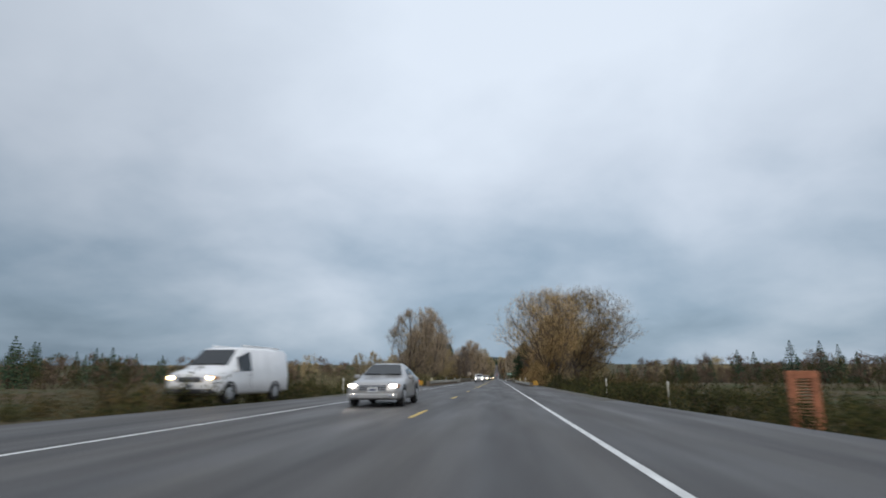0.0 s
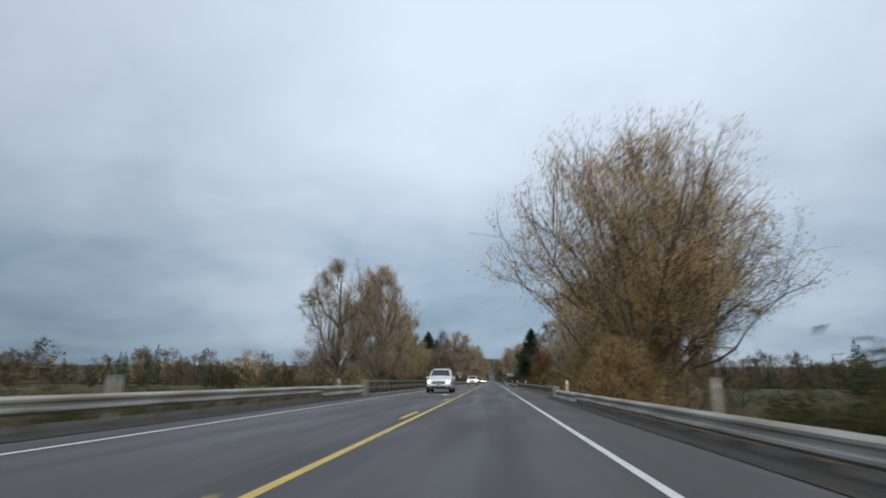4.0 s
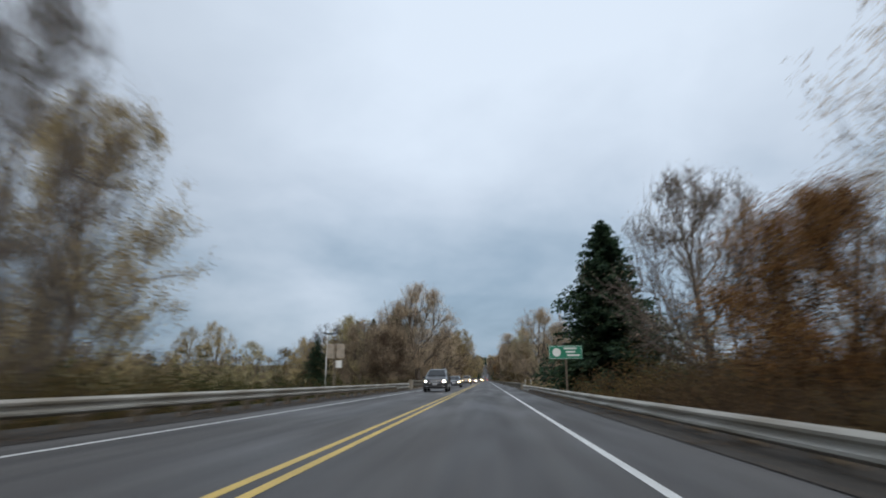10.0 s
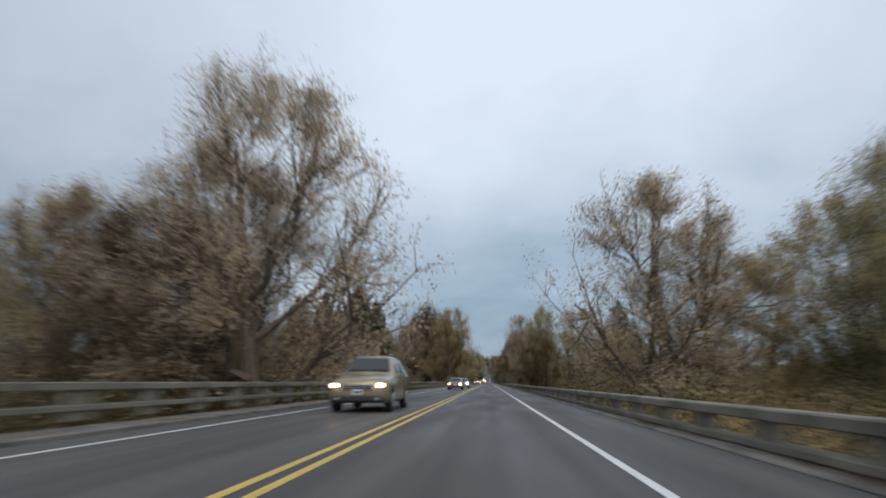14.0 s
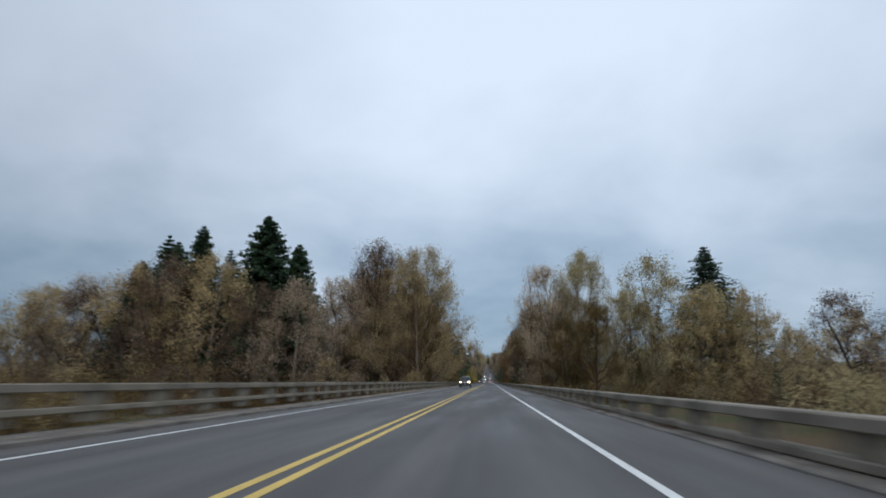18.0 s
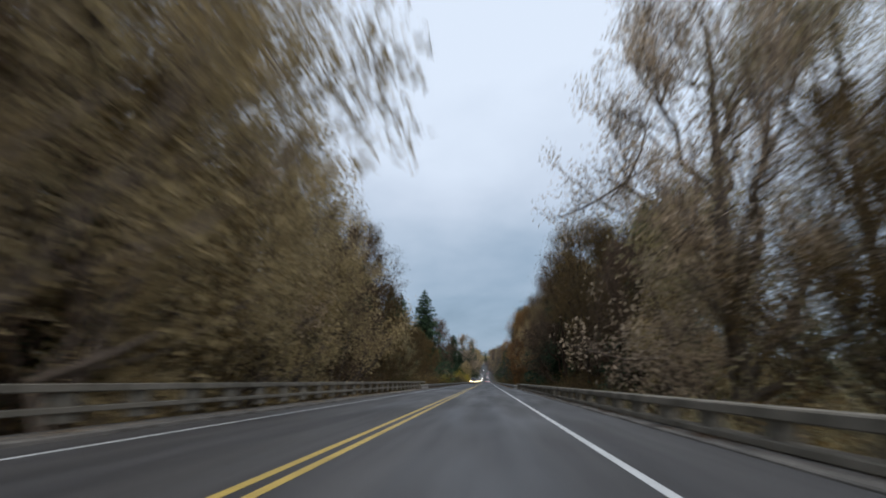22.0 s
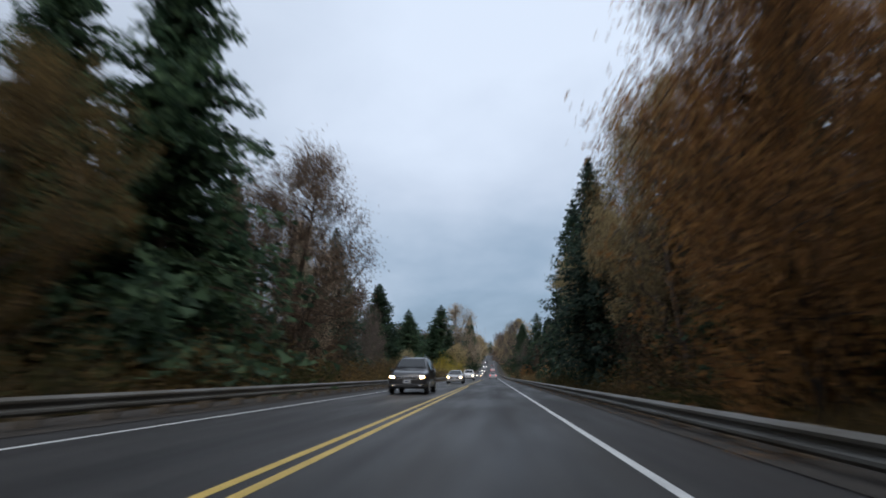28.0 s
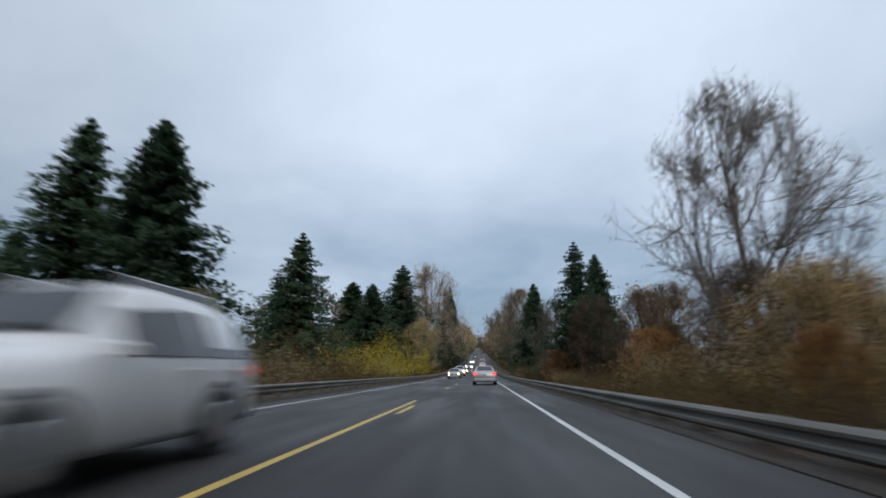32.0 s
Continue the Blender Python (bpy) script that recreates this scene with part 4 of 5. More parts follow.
# open fields and the first bridge, right of the road
for k, x, y, h, w in (
    ("wide", 10.8, 122.5, 20.2, 0.84), ("wide", 23.5, 151, 24.5, 0.98), ("thicket", 8.6, 119, 7.2, 0.75), ("thicket", 11.0, 124, 8.4, 0.8), ("thicket", 9.5, 130, 8.4, 0.85), ("bramble", 16.5, 105, 4.2, 1.3), ("bramble", 19, 111, 4.5, 1.3), ("bare", 15, 146, 17, 0.6), ("gold", 15.5, 150, 12, 0.8), ("gold", 26, 158, 15, 1.0), ("goldbush", 13, 163, 5, 1.1), ("gold", 25, 170, 14, 1.0),
    ("cotton", 18.3, 176, 19.5, 0.95), ("gold", 25, 186, 17, 1.0), ("gold", 19, 191, 14, 1.0),
    ("cotton", 20, 200, 20, 0.85), ("cotton", 18.6, 212, 23.5, 0.64), ("cotton", 22.5, 229, 24, 0.9), ("gold", 27, 218, 15, 1.0), ("rust", 16.5, 239, 10.5, 1.1), ("rust", 20, 233, 8, 1.1), ("darkbush", 13, 247, 4.5, 1.2),
    ("bare", 20, 262, 20.5, 1.0), ("bare", 29, 258, 17, 1.0), ("fir", 13.4, 272.9, 18.8, 1.32),
    # left of it
    ("cotton", -28.5, 180, 23, 0.95), ("cotton", -21, 182, 22, 0.8), ("gold", -27, 191, 17, 1.0), ("cotton", -26, 203, 26.5, 0.85), ("gold", -20, 208, 12, 1.0), ("cotton", -26, 218, 21, 0.72),
    ("bare", -13, 225, 14, 0.5), ("gold", -26, 244, 20, 0.85), ("gold", -31, 250, 11, 1.1), ("bramble", -18, 236, 4, 1.5), ("darkbush", -21, 229, 5, 1.3),
    ("gold", -85, 380, 19, 1.0), ("gold", -97, 387, 18, 1.0), ("olive", -74, 384, 13, 1.2), ("fir", -40, 341, 11.5, 1.1),
    # both banks of the second bridge
    ("cotton", -15, 341, 23.5, 1.05), ("cotton", -20, 347, 19, 1.0), ("olive", -33, 346, 16.5, 1.15), ("bare", -27, 352, 16, 1.0), ("cotton", -21, 344, 20, 0.95), ("cotton", -30, 341, 15, 0.95), ("brown", -39, 350, 15, 1.1), ("brown", -22, 338, 12, 1.1), ("gold", -48, 356, 12, 1.1), ("gold", -13.5, 354, 8, 0.9),
    ("cotton", 14, 351, 18.5, 1.12), ("olive", 29.8, 343.5, 17.6, 1.25), ("olive", 43, 358, 18, 1.2), ("gold", 24, 356, 12, 1.2), ("cotton", 18.5, 354, 15, 0.95), ("gold", 27, 349, 15, 1.0), ("olive", 28, 346, 10, 1.3), ("gold", 12.5, 360, 7, 0.9), ("olive", 55, 360, 17, 1.2),
    # far bank, where the forest begins
    ("gold", -13.22, 500.9, 26.5, 0.92), ("alder", -14.5, 508, 23, 0.75), ("gold", -22, 515, 25, 0.9), ("alder", -29, 522, 26, 0.9), ("gold", -18.5, 527, 20, 0.85), ("fir", -25, 520, 25, 0.9), ("brown", -22, 506, 29, 0.85), ("cotton", -28, 500, 20.5, 0.95), ("cotton", -35, 494, 19.5, 1.0), ("brown", -43, 497, 19, 1.0), ("gold", -54, 500, 26, 1.0), ("cotton", -62, 502, 24, 1.0), ("brown", -74, 505, 24, 1.0), ("cotton", -86, 508, 24, 1.0), ("gold", -98, 512, 22, 1.1), ("brown", -62, 498, 25, 1.0), ("gold", -70, 499, 24, 1.0), ("brown", -83, 501, 21, 1.0), ("gold", -93, 503, 21, 1.1), ("alder", -106, 500, 18, 1.1),
    ("fir", -50.5, 516, 39, 1.25), ("fir", -44.2, 520, 33, 1.1), ("fir", -60.5, 506, 34, 0.9), ("fir", -70, 509, 33, 0.9), ("fir", -78, 526, 36, 1.1), ("spruce", -57, 512, 30, 1.1), ("fir", -72, 504, 26, 1.1),
    ("cotton", 12.5, 519, 26, 0.8), ("alder", 15, 511, 13, 0.85), ("alder", 20, 505, 16, 0.9), ("darkbush", 12, 504, 5, 1.2), ("darkbush", 13, 497, 4.6, 1.2), ("olive", 20.5, 518, 29, 0.95), ("olive", 30, 518, 20, 1.0), ("olive", 37, 524, 29, 0.95), ("gold", 45, 520, 20, 1.0), ("spruce", 53.6, 534, 33.5, 1.75), ("olive", 50, 522, 22, 1.0), ("gold", 55, 518, 20, 1.0), ("gold", 64, 520, 12, 1.1), ("brown", 77, 522, 20, 1.1), ("gold", 58, 528, 17, 1.0), ("gold", 70, 530, 12, 1.1), ("gold", 84, 532, 17, 1.2), ("gold", 18, 537, 13, 1.0), ("alder", 34, 520, 18, 0.9),
    # forest on the left
    ("gold", -16, 520, 23, 0.8), ("cotton", -22.2, 528, 25, 0.85), ("gold", -16.2, 536, 21, 0.85), ("olive", -24.2, 545, 24, 0.94), ("brown", -18, 556, 23, 0.72), ("alder", -19.2, 571, 25, 0.85), ("alder", -25.2, 563, 24, 0.85), ("fir", -26.2, 582, 27, 1), ("alder", -18.2, 586, 18, 0.85), ("olive", -15.8, 590, 10, 1.0), ("olivebush", -12.4, 624, 5.2, 1.2), ("yellow", -12.4, 631, 4.2, 1.0), ("fir", -28, 598, 26.5, 1.1), ("fir", -24.3, 601, 23, 1.0), ("alder", -17.2, 604, 14, 0.85), ("fir", -28.2, 612, 28, 1), ("alder", -16.7, 617, 13, 0.85), ("fir", -22.2, 628, 18, 1.1), ("alder", -18.2, 634, 14, 0.85), ("fir", -26.2, 641, 27, 1), ("alder", -17.0, 642, 13, 0.85), ("fir", -18.2, 653, 28, 1.05), ("fir", -25.2, 652, 27, 1), ("fir", -29.2, 666, 26, 1), ("brown", -17, 670, 21, 1.0), ("brown", -23.5, 680, 20, 0.8), ("cotton", -22.2, 686, 19, 0.77), ("spruce", -21.2, 697, 21, 1), ("bare", -19.2, 704, 14, 0.55), ("fir", -27.2, 700, 23, 1), ("fir", -30.2, 684, 24, 1), ("bare", -20.2, 715, 9.6, 0.8), ("alder", -30.2, 535, 24, 0.85), ("alder", -32.2, 575, 25, 0.85), ("alder", -32.2, 625, 24, 0.85),
    ("fir", -28, 760, 23.5, 1.2), ("fir", -36, 761, 24.5, 1.2), ("fir", -46, 766, 15, 1.1), ("olive", -19.5, 752, 7.5, 1.2), ("olivebush", -16, 746, 4.5, 1.3), ("fir", -25, 790, 20.5, 1.3), ("fir", -31, 798, 16, 1.2), ("fir", -36, 868, 25, 1.7), ("fir", -23, 876, 31, 1.7), ("cotton", -16.5, 880, 31, 1.15), ("fir", -11.5, 898, 27, 0.9), ("fir", -11, 915, 29, 0.8), ("fir", -11, 935, 26, 0.8),
    # forest on the right
    ("brown", 14.5, 545, 15, 0.7), ("stemmed", 13.5, 556, 19.5, 0.8), ("stemmed", 17.6, 551, 17, 0.85), ("stemmed", 20.5, 562, 22, 0.8), ("fir", 19.5, 555, 22, 0.9), ("fir", 24, 567, 24, 0.9), ("thicket", 26, 558, 9, 1.1), ("alder", 30, 566, 16, 1.0), ("stemmed", 15.4, 572, 26, 0.72), ("olive", 21.2, 583, 24, 0.88), ("brown", 13.2, 583, 23, 0.88), ("fir", 16.2, 592, 25, 1), ("stemmed", 13.2, 600, 21, 0.88), ("gold", 20.2, 603, 25, 0.88), ("fir", 16.2, 612, 25, 1), ("gold", 12.9, 617, 18, 0.8), ("fir", 22.2, 624, 27, 1), ("stemmed", 14.2, 629, 22, 0.88), ("rust", 11.6, 645, 21, 0.7), ("rust", 16.8, 652, 23, 0.7), ("fir", 22, 642, 27, 1.0), ("fir", 26, 656, 28, 1.0), ("gold", 13.5, 664, 23, 0.75), ("brown", 15.5, 671, 21, 0.7), ("fir", 20, 661, 27, 1.0), ("stemmed", 14.2, 673, 24, 0.72), ("fir", 23, 668, 26, 1.0), ("stemmed", 18.5, 692, 19, 0.8), ("fir", 22, 698, 22, 1.0), ("spruce", 12, 689, 27, 1.15), ("fir", 21, 683, 26, 1.1), ("stemmed", 19, 664, 18, 0.8), ("gold", 14.2, 698, 20, 0.79), ("fir", 15.4, 706, 30, 0.8), ("fir", 14.4, 718, 31, 0.82), ("fir", 15.2, 721, 27, 0.8), ("stemmed", 24.2, 556, 25, 0.88), ("stemmed", 25.2, 596, 25, 0.88), ("stemmed", 26.2, 640, 25, 0.88), ("rust", 14.2, 740, 4, 0.97), ("thicket", 18.5, 747, 8.0, 1.0), ("thicket", 25, 755, 8, 1.1), ("brown", 21, 760, 9.5, 1.1), ("darkbush", 13, 752, 4, 1.3), ("goldbush", 16, 758, 5, 1.3), ("brown", 31, 745, 8, 0.97),
    ("bare", 22.5, 762, 26, 0.88), ("rust", 15, 766, 6, 1.2), ("brown", 28, 778, 11, 1.0), ("brown", 15, 791, 11, 0.9), ("brown", 20, 785, 11, 0.9), ("brown", 26, 793, 13, 1.0), ("alder", 18.5, 773, 7, 1.2), ("brown", 35, 783, 12, 1.0), ("fir", -20, 816, 17, 1.4), ("fir", -17, 846, 18, 1.4), ("darkbush", -22, 786, 5, 1.3), ("fir", 14, 797, 20, 1.0), ("fir", 18, 802, 19, 1.0), ("bare", 12, 806, 13, 0.8), ("rust", 10.5, 795, 5, 1.1), ("fir", 12, 840, 20, 1.0), ("bare", 11, 880, 24, 0.9), ("gold", 14, 905, 26, 1.0), ("fir", 12, 935, 24, 1.0),
    ("yellow", -13, 792, 6, 1.6), ("yellow", -11.5, 799, 6.5, 1.5), ("yellow", -13, 810, 10.0, 1.2), ("yellow", -11.5, 828, 8.0, 0.9), ("yellow", -12.5, 812, 5, 1.1), ("darkbush", -19, 783, 5.5, 1.1), ("olivebush", -24, 775, 5, 1.2), ("darkbush", -15, 784, 3.0, 1.1), ("olivebush", -17, 793, 5, 1.1),
    ("gold", -13, 838, 12, 1.0),
):
    plant(k, x, y, h, w)
for k, x, y, h, w in (("olivebush", -17, 66, 3.2, 1.3), ("olivebush", -21, 74, 3.4, 1.4), ("olivebush", -15.5, 82, 3.2, 1.2), ("olivebush", -19, 92, 3.6, 1.3), ("bramble", 12, 84, 3.6, 1.5), ("bramble", 13.5, 93, 4.0, 1.4), ("darkbush", 17, 90, 4.2, 1.2)):
    plant(k, x, y, h, w)
rows_of(["bramble"], 8.5, 12, 8, 110, 4.2, 1.6, 2.6, 1)
rows_of(["bramble", "bramble", "darkbush"], 13, 20, 0, 112, 6, 1.5, 2.6, 2)
rows_of(["bramble"], -14.5, -11, 22, 112, 4.2, 1.6, 2.6, 3)
rows_of(["bramble", "bramble", "darkbush"], -30, -17, 0, 112, 6, 1.6, 2.6, 4)
rows_of(["bramble", "brush", "darkbush"], 7.5, 11, 112, 262, 4.6, 1.8, 3.2, 5)
rows_of(["bramble", "brush", "bramble"], -15, -11, 112, 195, 4.6, 1.8, 3.0, 6)
rows_of(["bramble", "bramble", "darkbush"], -15, -11, 195, 330, 4.4, 2.2, 3.4, 6)
rows_of(["bramble", "darkbush", "olivebush", "brush"], -30, -17, 150, 335, 6, 3.0, 5.0, 7, 1.4)
rows_of(["brush", "darkbush", "goldbush", "bramble"], 13, 24, 150, 335, 7, 3.0, 5.0, 8, 1.2)
rows_of(["brush", "darkbush", "brush"], -26, -13.5, 330, 362, 4, 4, 6, 9, 1.2)
rows_of(["brush", "darkbush", "olivebush", "darkbush"], 9, 34, 335, 366, 3.5, 4, 6.5, 10, 1.2)
rows_of(["brush", "darkbush", "olivebush", "brush"], -15, -12, 480, 534, 5.0, 2.8, 5.0, 11)
rows_of(["darkbush", "brush", "darkbush", "bramble"], -16.2, -13, 535, 765, 4.6, 3.0, 5.4, 12, 1.05)
rows_of(["darkbush", "brush"], -24, -18, 510, 740, 7.0, 4, 6.5, 17, 1.2)
rows_of(["brush", "olivebush", "goldbush", "olivebush"], 8.2, 10.5, 490, 545, 5.0, 2.4, 4.6, 13)
rows_of(["darkbush", "bramble", "darkbush"], 9.0, 10.8, 545, 714, 4.6, 1.3, 2.3, 14)
rows_of(["darkbush", "brush", "darkbush"], 13, 22, 545, 715, 5.5, 3.0, 5.2, 18, 1.2)
rows_of(["brush", "darkbush"], 6.3, 8.0, 500, 551, 4.0, 2.2, 3.4, 20)
rows_of(["darkbush", "darkbush", "brush"], 10.3, 12.5, 715, 790, 4.2, 1.8, 2.9, 19)
rows_of(["brush", "darkbush", "bramble"], -15, -12.3, 770, 960, 7, 2, 4, 15)
rows_of(["brush", "goldbush", "bramble"], 9.5, 12, 790, 960, 7, 2, 4, 16)
# scrub under the trees of the far bank
for i in range(15):
    plant(("darkbush", "olivebush", "darkbush")[i % 3], 24 + 5.5 * i, 508 + 3 * (i % 3), 5.0 + 0.5 * (i % 4), 1.25)
    plant(("darkbush", "brush", "darkbush")[i % 3], -19 - 6 * i, 488 + 3 * (i % 3), 5.0 + 0.5 * (i % 4), 1.25)
rows_of(["brush", "darkbush", "olivebush"], 32, 60, 425, 505, 5.5, 5, 7.5, 21, 1.3)
rows_of(["darkbush", "brush"], -64, -36, 425, 488, 5.5, 5, 7.5, 22, 1.3)
# woods far behind, on either side
woodland("autumn woods and firs beyond the left fields", (["far_brown", "far_dark", "far_tan"], -210, -105, 30, 490, 190, 8, 12), (["far_fir"], -200, -100, 40, 490, 60, 9, 17), (["far_gold", "far_tan", "far_fir", "far_brown"], -320, -110, 330, 640, 100, 13, 21))
woodland("autumn woods and firs beyond the right-hand fields", (["far_brown", "far_dark", "far_tan"], 105, 210, 30, 510, 190, 8, 12), (["far_fir"], 100, 200, 40, 510, 60, 9, 17), (["far_gold", "far_tan", "far_fir", "far_brown"], 100, 320, 340, 640, 100, 13, 21))
woodland("low scrub and hedges across the fields", (["far_dark", "far_dark", "far_brown"], -95, -30, 10, 330, 110, 3, 5), (["far_dark", "far_dark", "far_brown"], 28, 95, 10, 340, 110, 3, 5), (["far_gold", "far_tan", "far_fir"], -95, -25, 360, 490, 40, 4, 9), (["far_gold", "far_tan", "far_fir"], 30, 95, 365, 500, 40, 4, 9))
woodland("mixed forest behind the roadside trees", (["far_gold", "far_fir", "far_tan"], -70, -40, 505, 540, 12, 18, 25), (["far_dark", "far_fir", "far_dark", "far_tan"], -54, -33, 532, 708, 60, 16, 24), (["far_dark", "far_dark", "far_fir"], -90, -48, 700, 800, 26, 6, 10), (["far_fir", "far_fir", "far_brown"], -60, -30, 850, 980, 24, 16, 24), (["far_dark", "far_fir", "far_brown", "far_dark"], 32, 58, 538, 712, 34, 9, 16), (["far_gold", "far_dark", "far_dark"], 50, 90, 700, 820, 26, 9, 14), (["far_gold", "far_fir", "far_tan"], 26, 60, 830, 980, 24, 18, 25))
woodland("forest along the far hill", (["far_fir", "far_brown", "far_gold"], -20, -11, 945, 1500, 70, 16, 25), (["far_fir", "far_brown", "far_gold"], 8, 17, 945, 1500, 70, 16, 25), (["far_fir", "far_gold"], -60, 60, 1510, 1660, 40, 16, 24))
for models in (*KINDS.values(), *OUTER.values(), *FAR.values()):
    for src in models:
        for o in (*src.children, src):
            bpy.data.objects.remove(o)

# ---------------------------------------------------------------- signs, posts and lamps


def marker(x, y, face):
    """Striped end-of-rail marker on a short post."""
    z = verge(x, y)
    root = empty("object_marker", (x, y, z), "yellow and black striped marker at the guardrail end", "road sign", "rail end markers")
    part("post", box_bm(-0.04, 0.04, 0.02, 0.07, -0.4, 0.62 - z, 0.006), GALV, root)
    part("panel", box_bm(-0.24, 0.24, -0.01, 0.01, 0.14 - z, 0.62 - z, 0.004), SIGN_YELLOW, root)
    for i in range(3):
        b = bmesh.new()
        x0 = -0.24 + i * 0.16
        s = 1 if face > 0 else -1
        v = [b.verts.new((s * (x0 + dx), -0.014, zz - z)) for dx, zz in ((0.0, 0.145), (0.07, 0.145), (0.16, 0.615), (0.09, 0.615))]
        b.faces.new(v)
        part("stripe", b, SIGN_BLACK, root)


POST_STRAW = plain("straw_yellow_plastic", (0.52, 0.46, 0.22), 0.5, vary=0.3, scale=5)


def delineator(x, y, tall=1.05, wide=0.10, straw=False):
    z = verge(x, y)
    root = empty("delineator_post", (x, y, z), "straw-yellow plastic delineator post behind the rail" if straw else "pale plastic delineator post with a reflector", "marker post", "delineator posts")
    part("post", box_bm(-wide / 2, wide / 2, -0.02, 0.02, -0.3, tall - z * 0.8, 0.012), POST_STRAW if straw else POST_WHITE, root)
    part("reflector", box_bm(-wide * 0.36, wide * 0.36, -0.027, -0.02, tall - z * 0.8 - 0.22, tall - z * 0.8 - 0.08, 0.004), SIGN_WHITE, root)


def bar(parent, x0, x1, z0, z1, y, mat):
    part("lettering", box_bm(x0, x1, y - 0.006, y, z0, z1), mat, parent)


def green_sign(x, y):
    z = verge(x, y)
    root = empty("direction_sign", (x, y, z), "green highway sign with white emblem on a single post", "road sign")
    part("post", box_bm(-0.06, 0.06, 0.03, 0.13, -0.6, 2.95 - z, 0.01), TIMBER, root)
    lo = 2.22 - z
    panel = part("panel", box_bm(-1.08, 1.08, -0.012, 0.02, lo, lo + 0.86, 0.01), SIGN_GREEN, root)
    for a, b, c, d in ((-1.05, 1.05, 0.03, 0.05), (-1.05, 1.05, 0.81, 0.83), (-1.05, -1.03, 0.03, 0.83), (1.03, 1.05, 0.03, 0.83)):
        part("border", box_bm(a, b, -0.018, -0.012, lo + c, lo + d), SIGN_WHITE, panel)
    em = bmesh.new()
    bmesh.ops.create_cone(em, cap_ends=True, segments=28, radius1=0.27, radius2=0.27, depth=0.008, matrix=Matrix.Translation((-0.58, -0.018, lo + 0.43)) @ Matrix.Rotation(radians(90), 4, "X"))
    part("emblem", em, SIGN_WHITE, panel, "round white emblem")
    for i, (a, b) in enumerate(((-0.10, 0.72), (0.02, 0.62), (0.10, 0.90))):
        zz = lo + 0.62 - i * 0.22
        bar(panel, a, b, zz, zz + 0.11, -0.012, SIGN_WHITE)


def sign_back(x, y, w, h, mid, small):
    """A sign for the other direction, seen from behind."""
    z = verge(x, y)
    root = empty("road_sign", (x, y, z), "road sign seen from its bare metal back", "road sign", "signs facing away")
    part("post", box_bm(-0.06, 0.06, -0.16, -0.04, -0.5, mid + h / 2 - z, 0.008), TIMBER, root)
    part("panel", box_bm(-w / 2, w / 2, -0.03, -0.01, mid - h / 2 - z, mid + h / 2 - z, 0.006), SIGN_BACK, root)
    for zz in (mid - h * 0.28, mid + h * 0.16):
        part("brace", box_bm(-w * 0.42, w * 0.42, -0.05, -0.03, zz - 0.03 - z, zz + 0.03 - z), GALV, root)
    if small:
        part("plaque", box_bm(-0.10, 0.46, -0.03, -0.01, mid - h / 2 - 0.62 - z, mid - h / 2 - 0.14 - z, 0.006), SIGN_WHITE, root, "small white plaque")


def lamp_post(x, y, tall):
    z = verge(x, y)
    root = empty("street_lamp", (x, y, z), "tall pale street lamp with a dark flat head", "street lamp")
    part("pole", post_bm(0.16, -0.3, tall, 10, 0.6), LAMP_GREY, root, smooth=True)
    part("base", post_bm(0.26, -0.3, 0.5, 10, 0.9), LAMP_GREY, root)
    part("arm", box_bm(-0.4, 1.5, -0.07, 0.07, tall - 0.05, tall + 0.08, 0.02), LAMP_DARK, root)
    part("lamp_head", box_bm(-0.9, 2.0, -0.28, 0.28, tall + 0.08, tall + 0.30, 0.06), LAMP_DARK, root, "dark flat lamp head")


def slat_panel(x, y):
    """Rust-brown upright frame with louvres."""
    z = verge(x, y)
    root = empty("louvred_panel", (x, y, z), "rust-brown upright panel with louvred middle", "panel", rz=4)
    for a, b in ((-0.50, -0.24), (0.24, 0.50)):
        part("side_board", box_bm(a, b, -0.06, 0.06, -0.2, 2.15, 0.015), RUST, root)
    part("top_board", box_bm(-0.24, 0.24, -0.058, 0.058, 1.90, 2.148, 0.015), RUST, root)
    part("bottom_board", box_bm(-0.24, 0.24, -0.058, 0.058, -0.2, 0.30, 0.015), RUST, root)
    for i in range(16):
        b = box_bm(-0.24, 0.24, -0.035, 0.035, -0.009, 0.009, 0.003)
        bmesh.ops.rotate(b, verts=b.verts, cent=(0, 0, 0), matrix=Matrix.Rotation(radians(-35), 3, "X"))
        bmesh.ops.translate(b, verts=b.verts, vec=(0, 0, 0.37 + i * 0.098))
        part("louvre", b, RUST_LIGHT, root)


POST_WHITE = plain("pale_post", (0.46, 0.44, 0.37), 0.6, vary=0.15)
SIGN_BACK = plain("sign_back", (0.36, 0.31, 0.25), 0.6, 0.2, vary=0.15)
LAMP_GREY = plain("lamp_pole", (0.50, 0.51, 0.50), 0.5, 0.2, vary=0.1)
LAMP_DARK = plain("lamp_head_paint", (0.06, 0.065, 0.07), 0.5, vary=0.1)
RUST = plain("rust_brown_board", (0.34, 0.125, 0.062), 0.75, vary=0.3, scale=5)
RUST_LIGHT = plain("faded_slat", (0.46, 0.24, 0.14), 0.7, vary=0.2, scale=5)

